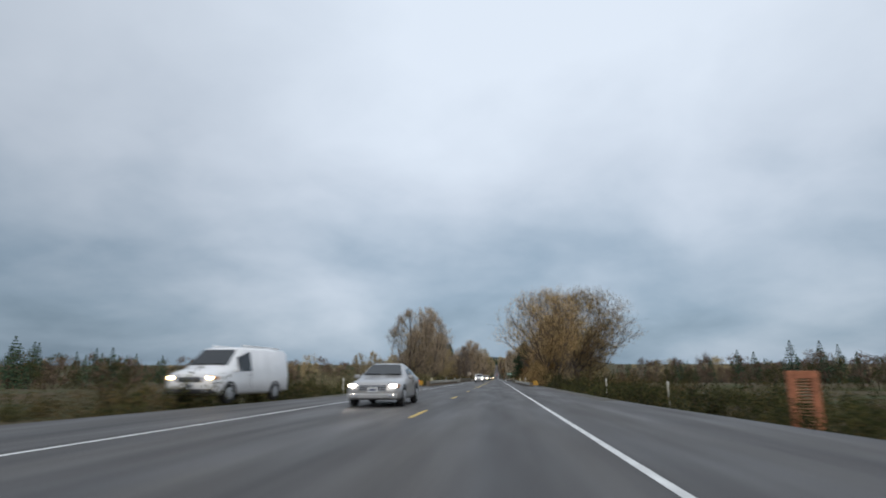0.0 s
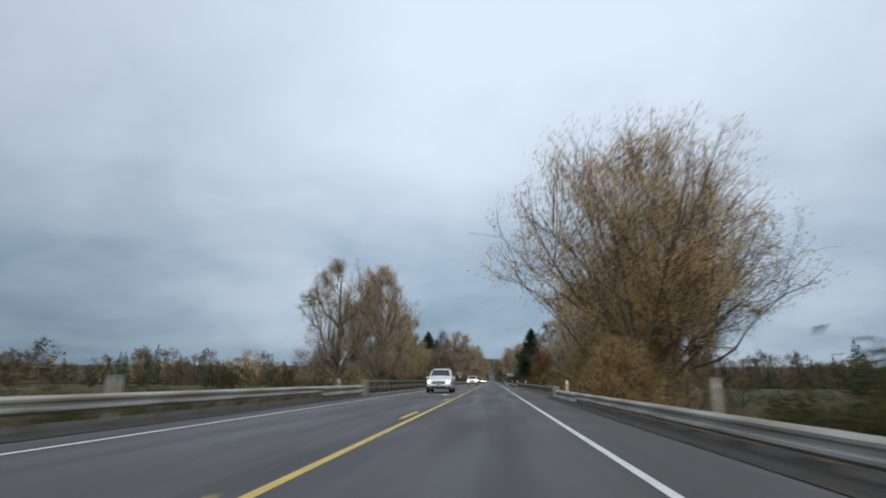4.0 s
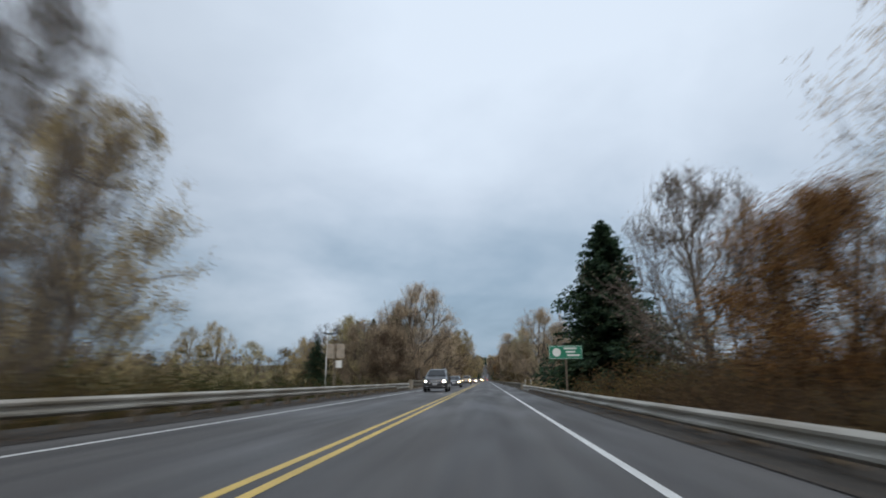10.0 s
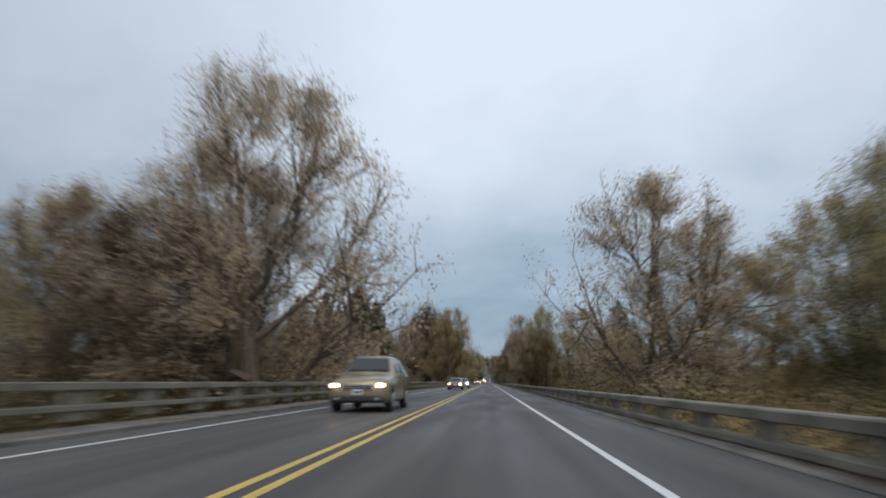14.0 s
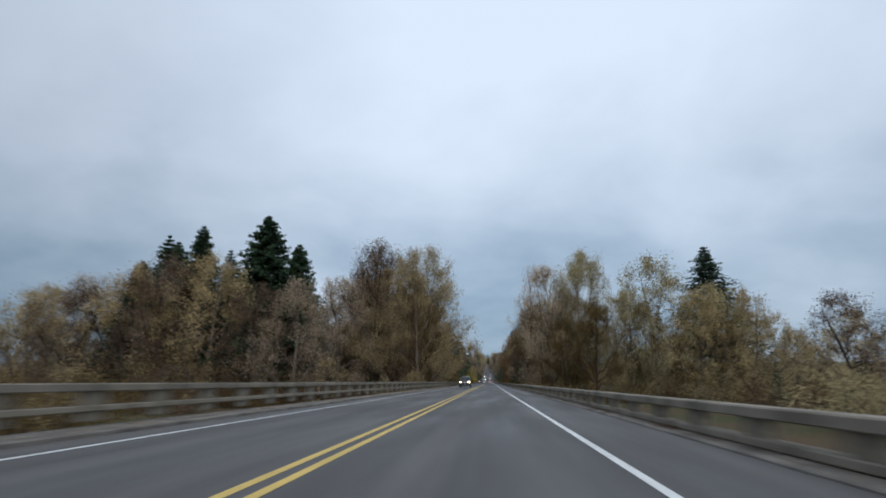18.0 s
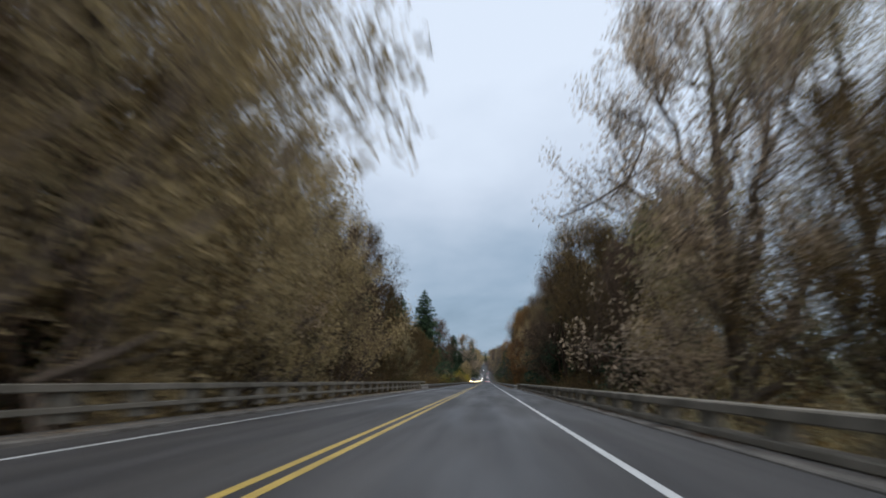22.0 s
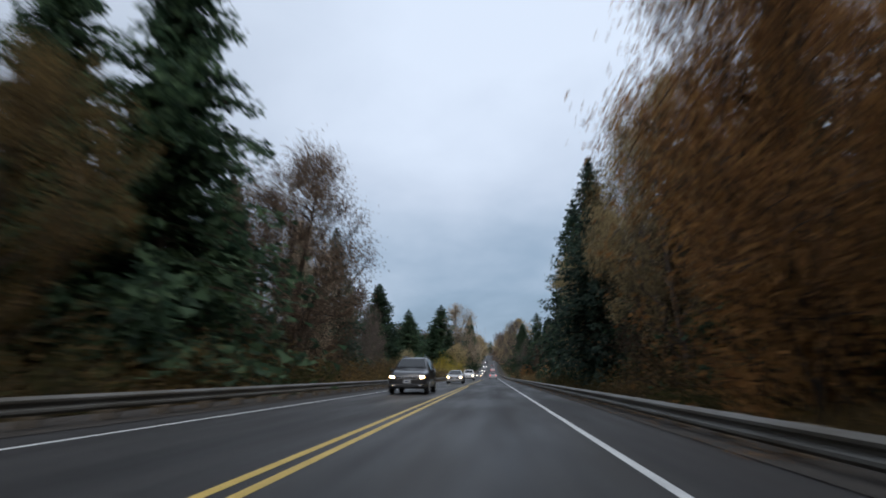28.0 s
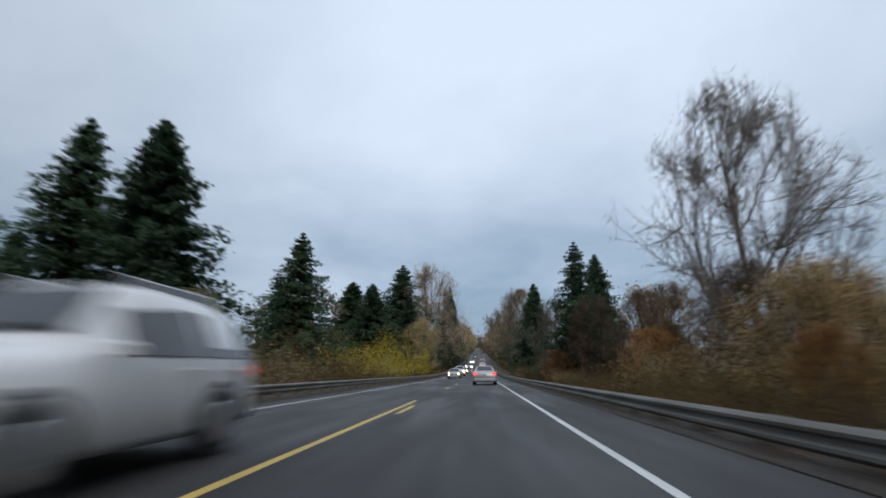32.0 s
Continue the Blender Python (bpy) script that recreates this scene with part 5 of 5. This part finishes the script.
marker(RAIL_R + 0.5, 61.8, 1)
marker(RAIL_L - 0.85, 61.8, -1)
green_sign(5.2, 248.5)
sign_back(-10.0, 248.0, 1.25, 0.95, 2.8, True)
sign_back(-9.2, 186.0, 1.25, 1.0, 2.3, False)
lamp_post(-33.6, 327.0, 13.6)
slat_panel(9.8, 19.2)
for x, y, tall, wide in ((7.6, 40.5, 1.0, 0.1), (9.3, 32.0, 0.95, 0.09), (-10.3, 37.0, 1.0, 0.1), (-8.3, 71.0, 0.95, 0.2), (-8.4, 92.0, 1.0, 0.12), (-8.3, 110.0, 1.0, 0.1),
                         (4.5, 92.0, 1.0, 0.1), (4.6, 115.8, 1.05, 0.2), (4.5, 158.2, 1.0, 0.2), (4.5, 183.0, 1.0, 0.2), (4.5, 211.0, 1.0, 0.14), (4.4, 268.0, 1.0, 0.09), (4.4, 276.0, 1.0, 0.1)):
    delineator(x, y, tall, wide, wide >= 0.18)
fallen = empty("white_pole", (8.6, 26.2, verge(8.6, 26.2) + 0.10), "white-painted pole lying at the pavement edge", "pole", rz=-62)
pb = bmesh.new()
bmesh.ops.create_cone(pb, cap_ends=True, segments=8, radius1=0.05, radius2=0.045, depth=3.0, matrix=Matrix.Rotation(radians(90), 4, "Y"))
part("pole", pb, POST_WHITE, fallen)


def litter(x, y, size, seed):
    """A crumpled bag blown against the rail."""
    b = bmesh.new()
    bmesh.ops.create_icosphere(b, subdivisions=3, radius=size)
    for v in b.verts:
        k = 1 + 0.35 * noise.noise(v.co * (3.2 / size * 0.4) + Vector((seed, 0, 0)))
        v.co = Vector((v.co.x * k, v.co.y * k * 1.2, max(0.0, v.co.z * k * 0.62 + size * 0.38)))
    ob = part("plastic_bag", b, BAG, smooth=True)
    ob.matrix_basis = pose(x, y, 0.002, 0, 0, seed * 40)
    tagged(ob, "crumpled white plastic bag on the shoulder", "litter", "litter on the shoulder")


BAG = plain("white_plastic", (0.72, 0.72, 0.71), 0.45, vary=0.1)
litter(2.95, 203.2, 0.20, 1)
litter(3.05, 200.6, 0.16, 2)

# ---------------------------------------------------------------- vehicles
GLASS = material("tinted_car_glass", lambda nt: surface(nt, (0.012, 0.015, 0.018), 0.06, spec=0.6))
TYRE = plain("tyre_rubber", (0.018, 0.018, 0.018), 0.85)
RIM = plain("alloy_rim", (0.42, 0.43, 0.44), 0.35, 0.7)
AMBER = plain("amber_plastic", (0.55, 0.20, 0.02), 0.3)
TRIM = plain("black_trim", (0.02, 0.02, 0.022), 0.5)
PLATE = plain("plate_pale", (0.55, 0.57, 0.58), 0.5)
PLATE_INK = plain("plate_ink", (0.05, 0.06, 0.12), 0.5)
CHROME = plain("chrome_trim", (0.6, 0.6, 0.62), 0.2, 0.9)


def glow(name, colour, strength):
    def build(nt):
        e = add(nt, "ShaderNodeEmission", Strength=strength)
        e.inputs[0].default_value = (*colour, 1)
        return e.outputs[0]
    return material(name, build)


HEAD_WARM = glow("headlamp_warm", (1.0, 0.66, 0.28), 70.0)
HEAD_WHITE = glow("headlamp_white", (1.0, 0.90, 0.74), 70.0)
LENS_WARM = glow("lit_warm_lens", (1.0, 0.64, 0.28), 10.0)
LENS_WHITE = glow("lit_white_lens", (1.0, 0.88, 0.70), 10.0)
TAIL_RED = glow("tail_lamp_red", (1.0, 0.06, 0.03), 2.2)


def paint(name, colour, metal=0.0):
    return plain(name, colour, 0.3, metal, coat=0.6, vary=0.06, scale=1.5)


#  body stations from nose to tail: y, half width low, half width at the belt, half width at the top, bottom, belt, top
SHAPES = {
    "suv": (4.7, ((0.0, 0.70, 0.74, 0.62, 0.38, 0.70, 0.92), (0.12, 0.86, 0.88, 0.74, 0.30, 0.78, 1.00), (0.55, 0.92, 0.93, 0.80, 0.26, 0.88, 1.06), (1.25, 0.93, 0.94, 0.82, 0.26, 0.98, 1.12), (1.38, 0.93, 0.94, 0.80, 0.26, 1.00, 1.17),
                  (2.05, 0.93, 0.94, 0.68, 0.26, 1.03, 1.70), (2.6, 0.93, 0.94, 0.67, 0.26, 1.04, 1.76), (3.9, 0.93, 0.94, 0.66, 0.26, 1.05, 1.73), (4.35, 0.92, 0.93, 0.64, 0.30, 1.05, 1.64), (4.62, 0.88, 0.90, 0.74, 0.36, 1.03, 1.15), (4.7, 0.80, 0.84, 0.72, 0.42, 0.98, 1.04)), 1.38, 2.05, 4.35, 4.62),
    "sedan": (4.66, ((0.0, 0.66, 0.70, 0.58, 0.32, 0.58, 0.68), (0.12, 0.82, 0.84, 0.70, 0.24, 0.64, 0.76), (0.6, 0.87, 0.88, 0.74, 0.21, 0.72, 0.84), (1.35, 0.88, 0.88, 0.76, 0.21, 0.83, 0.92), (1.48, 0.88, 0.88, 0.75, 0.21, 0.85, 0.95),
                     (2.25, 0.88, 0.88, 0.58, 0.21, 0.88, 1.38), (2.8, 0.88, 0.88, 0.57, 0.21, 0.89, 1.42), (3.3, 0.88, 0.88, 0.57, 0.21, 0.90, 1.38), (3.95, 0.88, 0.88, 0.72, 0.23, 0.92, 1.01), (4.5, 0.85, 0.86, 0.74, 0.26, 0.90, 0.98), (4.66, 0.76, 0.80, 0.70, 0.32, 0.84, 0.90)), 1.48, 2.25, 3.3, 3.95),
    "van": (5.6, ((0.0, 0.80, 0.84, 0.70, 0.42, 0.78, 0.98), (0.10, 0.96, 0.98, 0.84, 0.34, 0.90, 1.12), (0.75, 1.00, 1.00, 0.88, 0.30, 1.06, 1.26), (0.95, 1.00, 1.00, 0.88, 0.30, 1.10, 1.32), (1.75, 1.00, 1.00, 0.80, 0.30, 1.14, 2.02), (2.1, 1.00, 1.00, 0.80, 0.30, 1.15, 2.10),
                  (4.0, 1.00, 1.01, 0.82, 0.30, 1.16, 2.14), (5.45, 1.00, 1.01, 0.82, 0.34, 1.16, 2.12), (5.58, 0.97, 0.98, 0.80, 0.40, 1.16, 2.06), (5.6, 0.94, 0.95, 0.76, 0.44, 1.16, 2.00)), 0.95, 1.75, 5.45, 5.58),
}


def station(rows, y):
    for a, b in zip(rows, rows[1:]):
        if a[0] <= y <= b[0]:
            f = (y - a[0]) / (b[0] - a[0] + 1e-9)
            return [p + (q - p) * f for p, q in zip(a, b)]
    return rows[-1]


def vehicle(name, shape, body_mat, label, category, head=None):
    """A car whose nose points along +y from its own origin at the nose."""
    length, rows, ws0, ws1, rw0, rw1 = SHAPES[shape]
    root = tagged(new(name), label, category)
    verts, faces = [], []
    for y, w0, w1, w2, zb, zm, zt in rows:
        ring = [(0, zb), (w0 * 0.9, zb), (w0, zb + 0.10), (w1, (zb + zm) / 2 + 0.06), (w1 * 0.985, zm), (w2 + (w1 - w2) * 0.12, zt - 0.06 - 0.06 * (zt - zm)), (w2 * 0.86, zt), (0, zt + 0.015)]
        full = ring + [(-a, b) for a, b in ring[-2:0:-1]]
        m = len(full)
        verts += [(a, -y, b) for a, b in full]
    for i in range(len(rows) - 1):
        for k in range(m):
            j = (k + 1) % m
            faces.append((i * m + k, i * m + j, (i + 1) * m + j, (i + 1) * m + k))
    faces += [tuple(range(m))[::-1], tuple((len(rows) - 1) * m + k for k in range(m))]
    body = mesh_ob("body", verts, faces, body_mat, root, smooth=True)

    def pane(part_name, pts, label=""):
        b = bmesh.new()
        f = b.faces.new([b.verts.new(p) for p in pts])
        b.normal_update()
        r = bmesh.ops.extrude_face_region(b, geom=[f])
        n = f.normal.copy()
        for v in [g for g in r["geom"] if isinstance(g, bmesh.types.BMVert)]:
            v.co += n * 0.014
        b.normal_update()
        return part(part_name, b, GLASS, root, label)

    a, b = station(rows, ws0 + 0.06), station(rows, ws1 - 0.05)
    pane("windshield", [(-a[3] * 0.93, -a[0], a[6] + 0.03), (a[3] * 0.93, -a[0], a[6] + 0.03), (b[3] * 0.86, -b[0], b[6] + 0.02), (-b[3] * 0.86, -b[0], b[6] + 0.02)][::-1])
    if shape != "van":
        a, b = station(rows, rw1 - 0.05), station(rows, rw0 + 0.06)
        pane("rear_window", [(a[3] * 0.86, -a[0], a[6] + 0.03), (-a[3] * 0.86, -a[0], a[6] + 0.03), (-b[3] * 0.84, -b[0], b[6] + 0.02), (b[3] * 0.84, -b[0], b[6] + 0.02)][::-1])
    cuts = ((ws1 + 0.0, 2.0), (2.05, 2.7)) if shape == "van" else ((ws1 - 0.1, (ws1 + rw0) / 2 - 0.05), ((ws1 + rw0) / 2 + 0.05, rw0 + 0.02))
    if shape == "van":
        cuts = ((1.55, 2.45),)
    for y0, y1 in cuts:
        for s in (1, -1):
            p, q = station(rows, y0), station(rows, y1)
            zt0, zt1 = p[6] - 0.16, q[6] - 0.16
            def side(st, z):
                f = (z - st[5]) / max(0.05, st[6] - 0.1 - st[5])
                return st[2] + (st[3] + (st[2] - st[3]) * 0.12 - st[2]) * min(1, max(0, f)) + 0.012
            quad = [(s * side(p, p[5] + 0.04), -y0, p[5] + 0.04), (s * side(q, q[5] + 0.04), -y1, q[5] + 0.04), (s * side(q, zt1), -y1, zt1), (s * side(p, max(zt0, p[5] + 0.1)), -y0, max(zt0, p[5] + 0.1))]
            pane("side_window", quad if s < 0 else quad[::-1])
    # wheels
    r = {"suv": 0.37, "sedan": 0.32, "van": 0.36}[shape]
    for wy in (0.88 if shape != "van" else 1.0, length - 1.02 if shape != "van" else length - 1.2):
        for s in (1, -1):
            w = station(rows, wy)[1]
            b = bmesh.new()
            bmesh.ops.create_cone(b, cap_ends=True, segments=20, radius1=r, radius2=r, depth=0.22, matrix=Matrix.Translation((s * (w - 0.09), -wy, r)) @ Matrix.Rotation(radians(90), 4, "Y"))
            bmesh.ops.bevel(b, geom=[e for e in b.edges if abs(e.verts[0].co.x - e.verts[1].co.x) < 1e-4], offset=0.03, segments=1, affect="EDGES")
            wheel = part("wheel", b, TYRE, root)
            arch = bmesh.new()
            for k in range(13):
                t = math.pi * (k / 12 * 1.1 - 0.05)
                for rad in (r + 0.015, r + 0.085):
                    for dx in (w - 0.04, w + 0.018):
                        arch.verts.new((s * dx, -wy + rad * math.cos(t), r + rad * math.sin(t)))
            arch.verts.ensure_lookup_table()
            for k in range(12):
                i = 4 * k
                for c, d in ((0, 1), (1, 3), (3, 2), (2, 0)):
                    arch.faces.new([arch.verts[j] for j in (i + c, i + d, i + 4 + d, i + 4 + c)])
            bmesh.ops.recalc_face_normals(arch, faces=arch.faces)
            part("wheel_arch", arch, TRIM, root)
            b = bmesh.new()
            bmesh.ops.create_cone(b, cap_ends=True, segments=14, radius1=r * 0.64, radius2=r * 0.56, depth=0.03, matrix=Matrix.Translation((s * (w + 0.03), -wy, r)) @ Matrix.Rotation(radians(90 * s), 4, "Y"))
            part("rim", b, RIM, wheel)
    f0 = rows[1]
    zl = f0[5] + 0.02
    for s in (1, -1):
        b = box_bm(*sorted((s * f0[1] * 0.60, s * f0[1] * 0.99)), -0.22, -0.020, zl - 0.09, zl + 0.08, 0.03)
        lamp = part("headlight", b, CHROME, root)
        b = box_bm(*sorted((s * f0[1] * 0.63, s * f0[1] * 0.96)), -0.06, -0.010, zl - 0.065, zl + 0.055, 0.02)
        part("lens", b, {None: PLATE, HEAD_WARM: LENS_WARM, HEAD_WHITE: LENS_WHITE}[head], lamp)
        b = bmesh.new()
        bmesh.ops.create_uvsphere(b, u_segments=10, v_segments=6, radius=0.075, matrix=Matrix.Translation((s * f0[1] * 0.78, -0.022, zl - 0.005)) @ Matrix.Diagonal((1.25, 0.5, 0.75, 1)))
        part("bulb", b, head if head else PLATE, lamp)
        # turn signal beside the lamp, fog lamp below
        part("turn_signal", box_bm(*sorted((s * f0[1] * 0.97, s * f0[1] * 1.02)), -0.30, -0.10, zl - 0.07, zl + 0.05, 0.012), AMBER, root)
        part("fog_lamp", box_bm(*sorted((s * f0[1] * 0.62, s * f0[1] * 0.80)), -0.05, 0.058, f0[4] + 0.07, f0[4] + 0.14, 0.012), CHROME, root)
        q = rows[-2]
        b = box_bm(*sorted((s * q[2] * 0.62, s * q[2] * 0.97)), -length - 0.01, -length + 0.16, q[5] - 0.17, q[5] + 0.0, 0.025)
        part("tail_light", b, TAIL_RED, root)
        a = station(rows, ws0 + 0.25)
        part("mirror", box_bm(*sorted((s * (a[2] - 0.02), s * (a[2] + 0.17))), -a[0] - 0.10, -a[0] + 0.02, a[5] + 0.02, a[5] + 0.16, 0.03), body_mat, root)
    part("grille", box_bm(-f0[1] * 0.55, f0[1] * 0.55, -0.06, 0.012, zl - 0.17, zl + 0.03, 0.02), TRIM, root)
    for k in range(3):
        part("grille_bar", box_bm(-f0[1] * 0.54, f0[1] * 0.54, -0.01, 0.020, zl - 0.145 + 0.06 * k, zl - 0.120 + 0.06 * k, 0.005), CHROME, root)
    for s in (1, -1):
        for y0 in ((ws1 + rw0) / 2 - 0.16, rw0 - 0.35) if shape != "van" else (2.3,):
            st = station(rows, y0)
            part("door_handle", box_bm(*sorted((s * (st[2] - 0.02), s * (st[2] + 0.03))), -y0 - 0.09, -y0 + 0.09, st[5] - 0.12, st[5] - 0.08, 0.008), body_mat, root)
            part("door_seam", box_bm(*sorted((s * (st[2] - 0.02), s * (st[2] + 0.004))), -y0 - 0.155, -y0 - 0.145, st[4] + 0.14, st[5] + 0.0), TRIM, root)
        part("wiper", box_bm(*sorted((s * 0.08, s * 0.62)), -ws0 - 0.12, -ws0 - 0.09, station(rows, ws0 + 0.1)[6] + 0.035, station(rows, ws0 + 0.1)[6] + 0.05, 0.004), TRIM, root)
    part("front_bumper", box_bm(-f0[1] * 0.97, f0[1] * 0.97, -0.16, 0.05, f0[4] + 0.02, f0[4] + 0.19, 0.04), TRIM if shape != "sedan" else body_mat, root)
    part("rear_bumper", box_bm(-f0[1] * 0.99, f0[1] * 0.99, -length - 0.06, -length + 0.16, f0[4] + 0.03, f0[4] + 0.24, 0.04), TRIM if shape == "suv" else body_mat, root)
    zp = f0[4] + 0.30
    for y0, y1 in ((0.012, 0.022), (-length - 0.032, -length - 0.02)):
        zz = zp if y0 > 0 else rows[-2][5] - 0.16
        plate = part("number_plate", box_bm(-0.16, 0.16, y0 - 0.03 if y0 > 0 else y0, y1 if y0 > 0 else y1 + 0.03, zz - 0.08, zz + 0.08, 0.004), PLATE, root)
        yy = (y1, y1 + 0.003) if y0 > 0 else (y0 - 0.003, y0)
        part("plate_bar", box_bm(-0.11, 0.11, *yy, zz - 0.03, zz + 0.03), PLATE_INK, plate)
    if shape in ("suv", "van"):
        for s in (1, -1):
            x = 0.52 if shape == "suv" else 0.62
            y0, y1 = (2.3, 4.0) if shape == "suv" else (2.2, 5.2)
            zt = station(rows, 3.2)[6]
            part("roof_bar", box_bm(*sorted((s * x, s * (x + 0.05))), -y1, -y0, zt - 0.03, zt + 0.09, 0.012), CHROME if shape == "suv" else body_mat, root)
    return root


SILVER, WHITE_PAINT, DARK_PAINT, RED_PAINT, GOLD_PAINT = paint("silver_paint", (0.36, 0.36, 0.36), 0.3), paint("white_paint", (0.72, 0.73, 0.74)), paint("charcoal_paint", (0.035, 0.037, 0.042), 0.3), paint("maroon_paint", (0.10, 0.02, 0.018)), paint("champagne_paint", (0.26, 0.21, 0.14), 0.3)
LANE_R, LANE_L = 0.2, -3.95


def stand(ob, x, y, towards):
    """Set the car down with its nose at y."""
    up = math.degrees(math.atan2(grade(y + 2) - grade(y - 2), 4.0))
    ob.matrix_basis = pose(x, y, grade(y), up if towards > 0 else -up, 0, 0 if towards > 0 else 180)


# the car ahead and others climbing the hill
stand(vehicle("sedan", "sedan", SILVER, "silver sedan ahead in the driving lane, tail lamps lit", "car"), LANE_R, 762.4, 1)
for x, y, shape, mat, lab in ((LANE_R, 812, "suv", RED_PAINT, "maroon off-roader climbing the hill with tail lamps lit"), (LANE_R, 850, "sedan", DARK_PAINT, "charcoal sedan climbing the hill with tail lamps lit"), (LANE_R, 905, "suv", WHITE_PAINT, "white off-roader far up the hill"), (LANE_R, 980, "sedan", SILVER, "silver sedan far up the hill")):
    stand(vehicle("car" if shape == "sedan" else "sport_utility", shape, mat, lab, "car"), x, y, 1)
# oncoming traffic
for y, shape, mat, lamp, lab in (
    (17.6, "sedan", SILVER, HEAD_WHITE, "silver oncoming sedan with glaring white headlamps"),
    (121.0, "suv", WHITE_PAINT, HEAD_WHITE, "white oncoming off-roader with headlamps on"),
    (187.0, "suv", WHITE_PAINT, HEAD_WARM, "pale oncoming off-roader with headlamps on"),
    (254.5, "suv", DARK_PAINT, HEAD_WHITE, "charcoal oncoming off-roader with headlamps on"),
    (279.2, "sedan", DARK_PAINT, HEAD_WARM, "dark oncoming sedan with warm headlamps on"),
    (322.0, "suv", GOLD_PAINT, HEAD_WARM, "champagne oncoming off-roader with headlamps on"),
    (371.0, "sedan", RED_PAINT, HEAD_WARM, "maroon oncoming sedan with warm headlamps on"),
    (391.0, "sedan", SILVER, HEAD_WHITE, "silver oncoming sedan with headlamps on"),
    (487.3, "suv", DARK_PAINT, HEAD_WARM, "charcoal oncoming off-roader with bright warm headlamps"),
    (651.0, "suv", DARK_PAINT, HEAD_WARM, "charcoal oncoming off-roader with warm headlamps"),
    (684.0, "sedan", SILVER, HEAD_WARM, "silver oncoming sedan with warm headlamps"),
    (718.8, "suv", WHITE_PAINT, HEAD_WARM, "white oncoming off-roader close beside the lane"),
    (795.0, "sedan", SILVER, HEAD_WARM, "oncoming sedan at the foot of the hill"),
    (815.0, "suv", WHITE_PAINT, HEAD_WARM, "white oncoming off-roader coming down the hill"),
    (838.0, "sedan", DARK_PAINT, HEAD_WARM, "dark oncoming sedan coming down the hill"),
    (885.0, "suv", SILVER, HEAD_WHITE, "silver oncoming off-roader coming down the hill"),
    (950.0, "sedan", WHITE_PAINT, HEAD_WHITE, "white oncoming sedan far up the hill"),
    (1040.0, "suv", DARK_PAINT, HEAD_WHITE, "oncoming off-roader far up the hill"),
):
    stand(vehicle("car" if shape == "sedan" else "sport_utility", shape, mat, lab, "car", head=lamp), LANE_L, y, -1)
delivery = vehicle("delivery_van", "van", WHITE_PAINT, "white delivery van with roof rack leaving by the turnout", "van", head=HEAD_WARM)
delivery.matrix_basis = pose(-11.0, 19.2, -0.01, 0, 0, 174)


# ---------------------------------------------------------------- fallen leaves along the kerbs and rails
def fallen_leaves(label, seed, count, x0, x1, y0, y1, z, mat):
    """Flat leaves lying about, thicker towards the outer edge."""
    rng = np.random.default_rng(seed)
    u = rng.uniform(0, 1, count) ** 1.6
    y = rng.uniform(y0, y1, count)
    # they gather in drifts
    y += 1.2 * np.sin(y * 0.9)
    at = np.stack([x0 + (x1 - x0) * u, y, np.array([grade(v) for v in y]) + z + rng.uniform(0.0, 0.02, count)], 1)
    a = rng.uniform(0, 6.28, count)
    size = rng.uniform(0.03, 0.075, count)
    pts = []
    for turn, r in ((0.0, 1.0), (1.9, 0.7), (3.14, 0.9), (4.4, 0.7)):
        pts.append(at + np.stack([np.cos(a + turn) * size * r, np.sin(a + turn) * size * r, rng.uniform(0, 0.018, count)], 1))
    v = np.stack(pts, 1).reshape(-1, 3)
    me = bpy.data.meshes.new("fallen_leaves")
    me.from_pydata(v.tolist(), [], [(4 * i, 4 * i + 1, 4 * i + 2, 4 * i + 3) for i in range(count)])
    me.materials.append(mat)
    tagged(new("fallen_leaves", me), label, "leaves", kind="stuff")


fallen_leaves("tan leaves drifted on the concrete kerb of the long bridge", 5, 5000, RAIL_L + 0.15, RAIL_L + 0.74, 270, 550, 0.085, L_TAN)
fallen_leaves("brown leaves drifted along the low kerb of the long bridge", 6, 5000, RAIL_R - 0.15, RAIL_R - 0.46, 270, 550, 0.045, L_DRY)
fallen_leaves("brown leaves lying under the guardrail by the field", 7, 3000, RAIL_L - 0.6, RAIL_L + 0.9, 160, 266, 0.02, L_DRY)
fallen_leaves("brown leaves lying under the guardrail by the thicket", 8, 3000, RAIL_R + 0.6, RAIL_R - 0.8, 160, 266, 0.02, L_DRY)
fallen_leaves("rust leaves lying at the edge of the forest road", 9, 4000, RAIL_R + 0.7, RAIL_R - 0.9, 553, 790, 0.02, L_RUST)
fallen_leaves("brown leaves lying at the edge of the forest", 10, 4000, RAIL_L - 0.6, RAIL_L + 0.9, 553, 790, 0.02, L_BROWN)
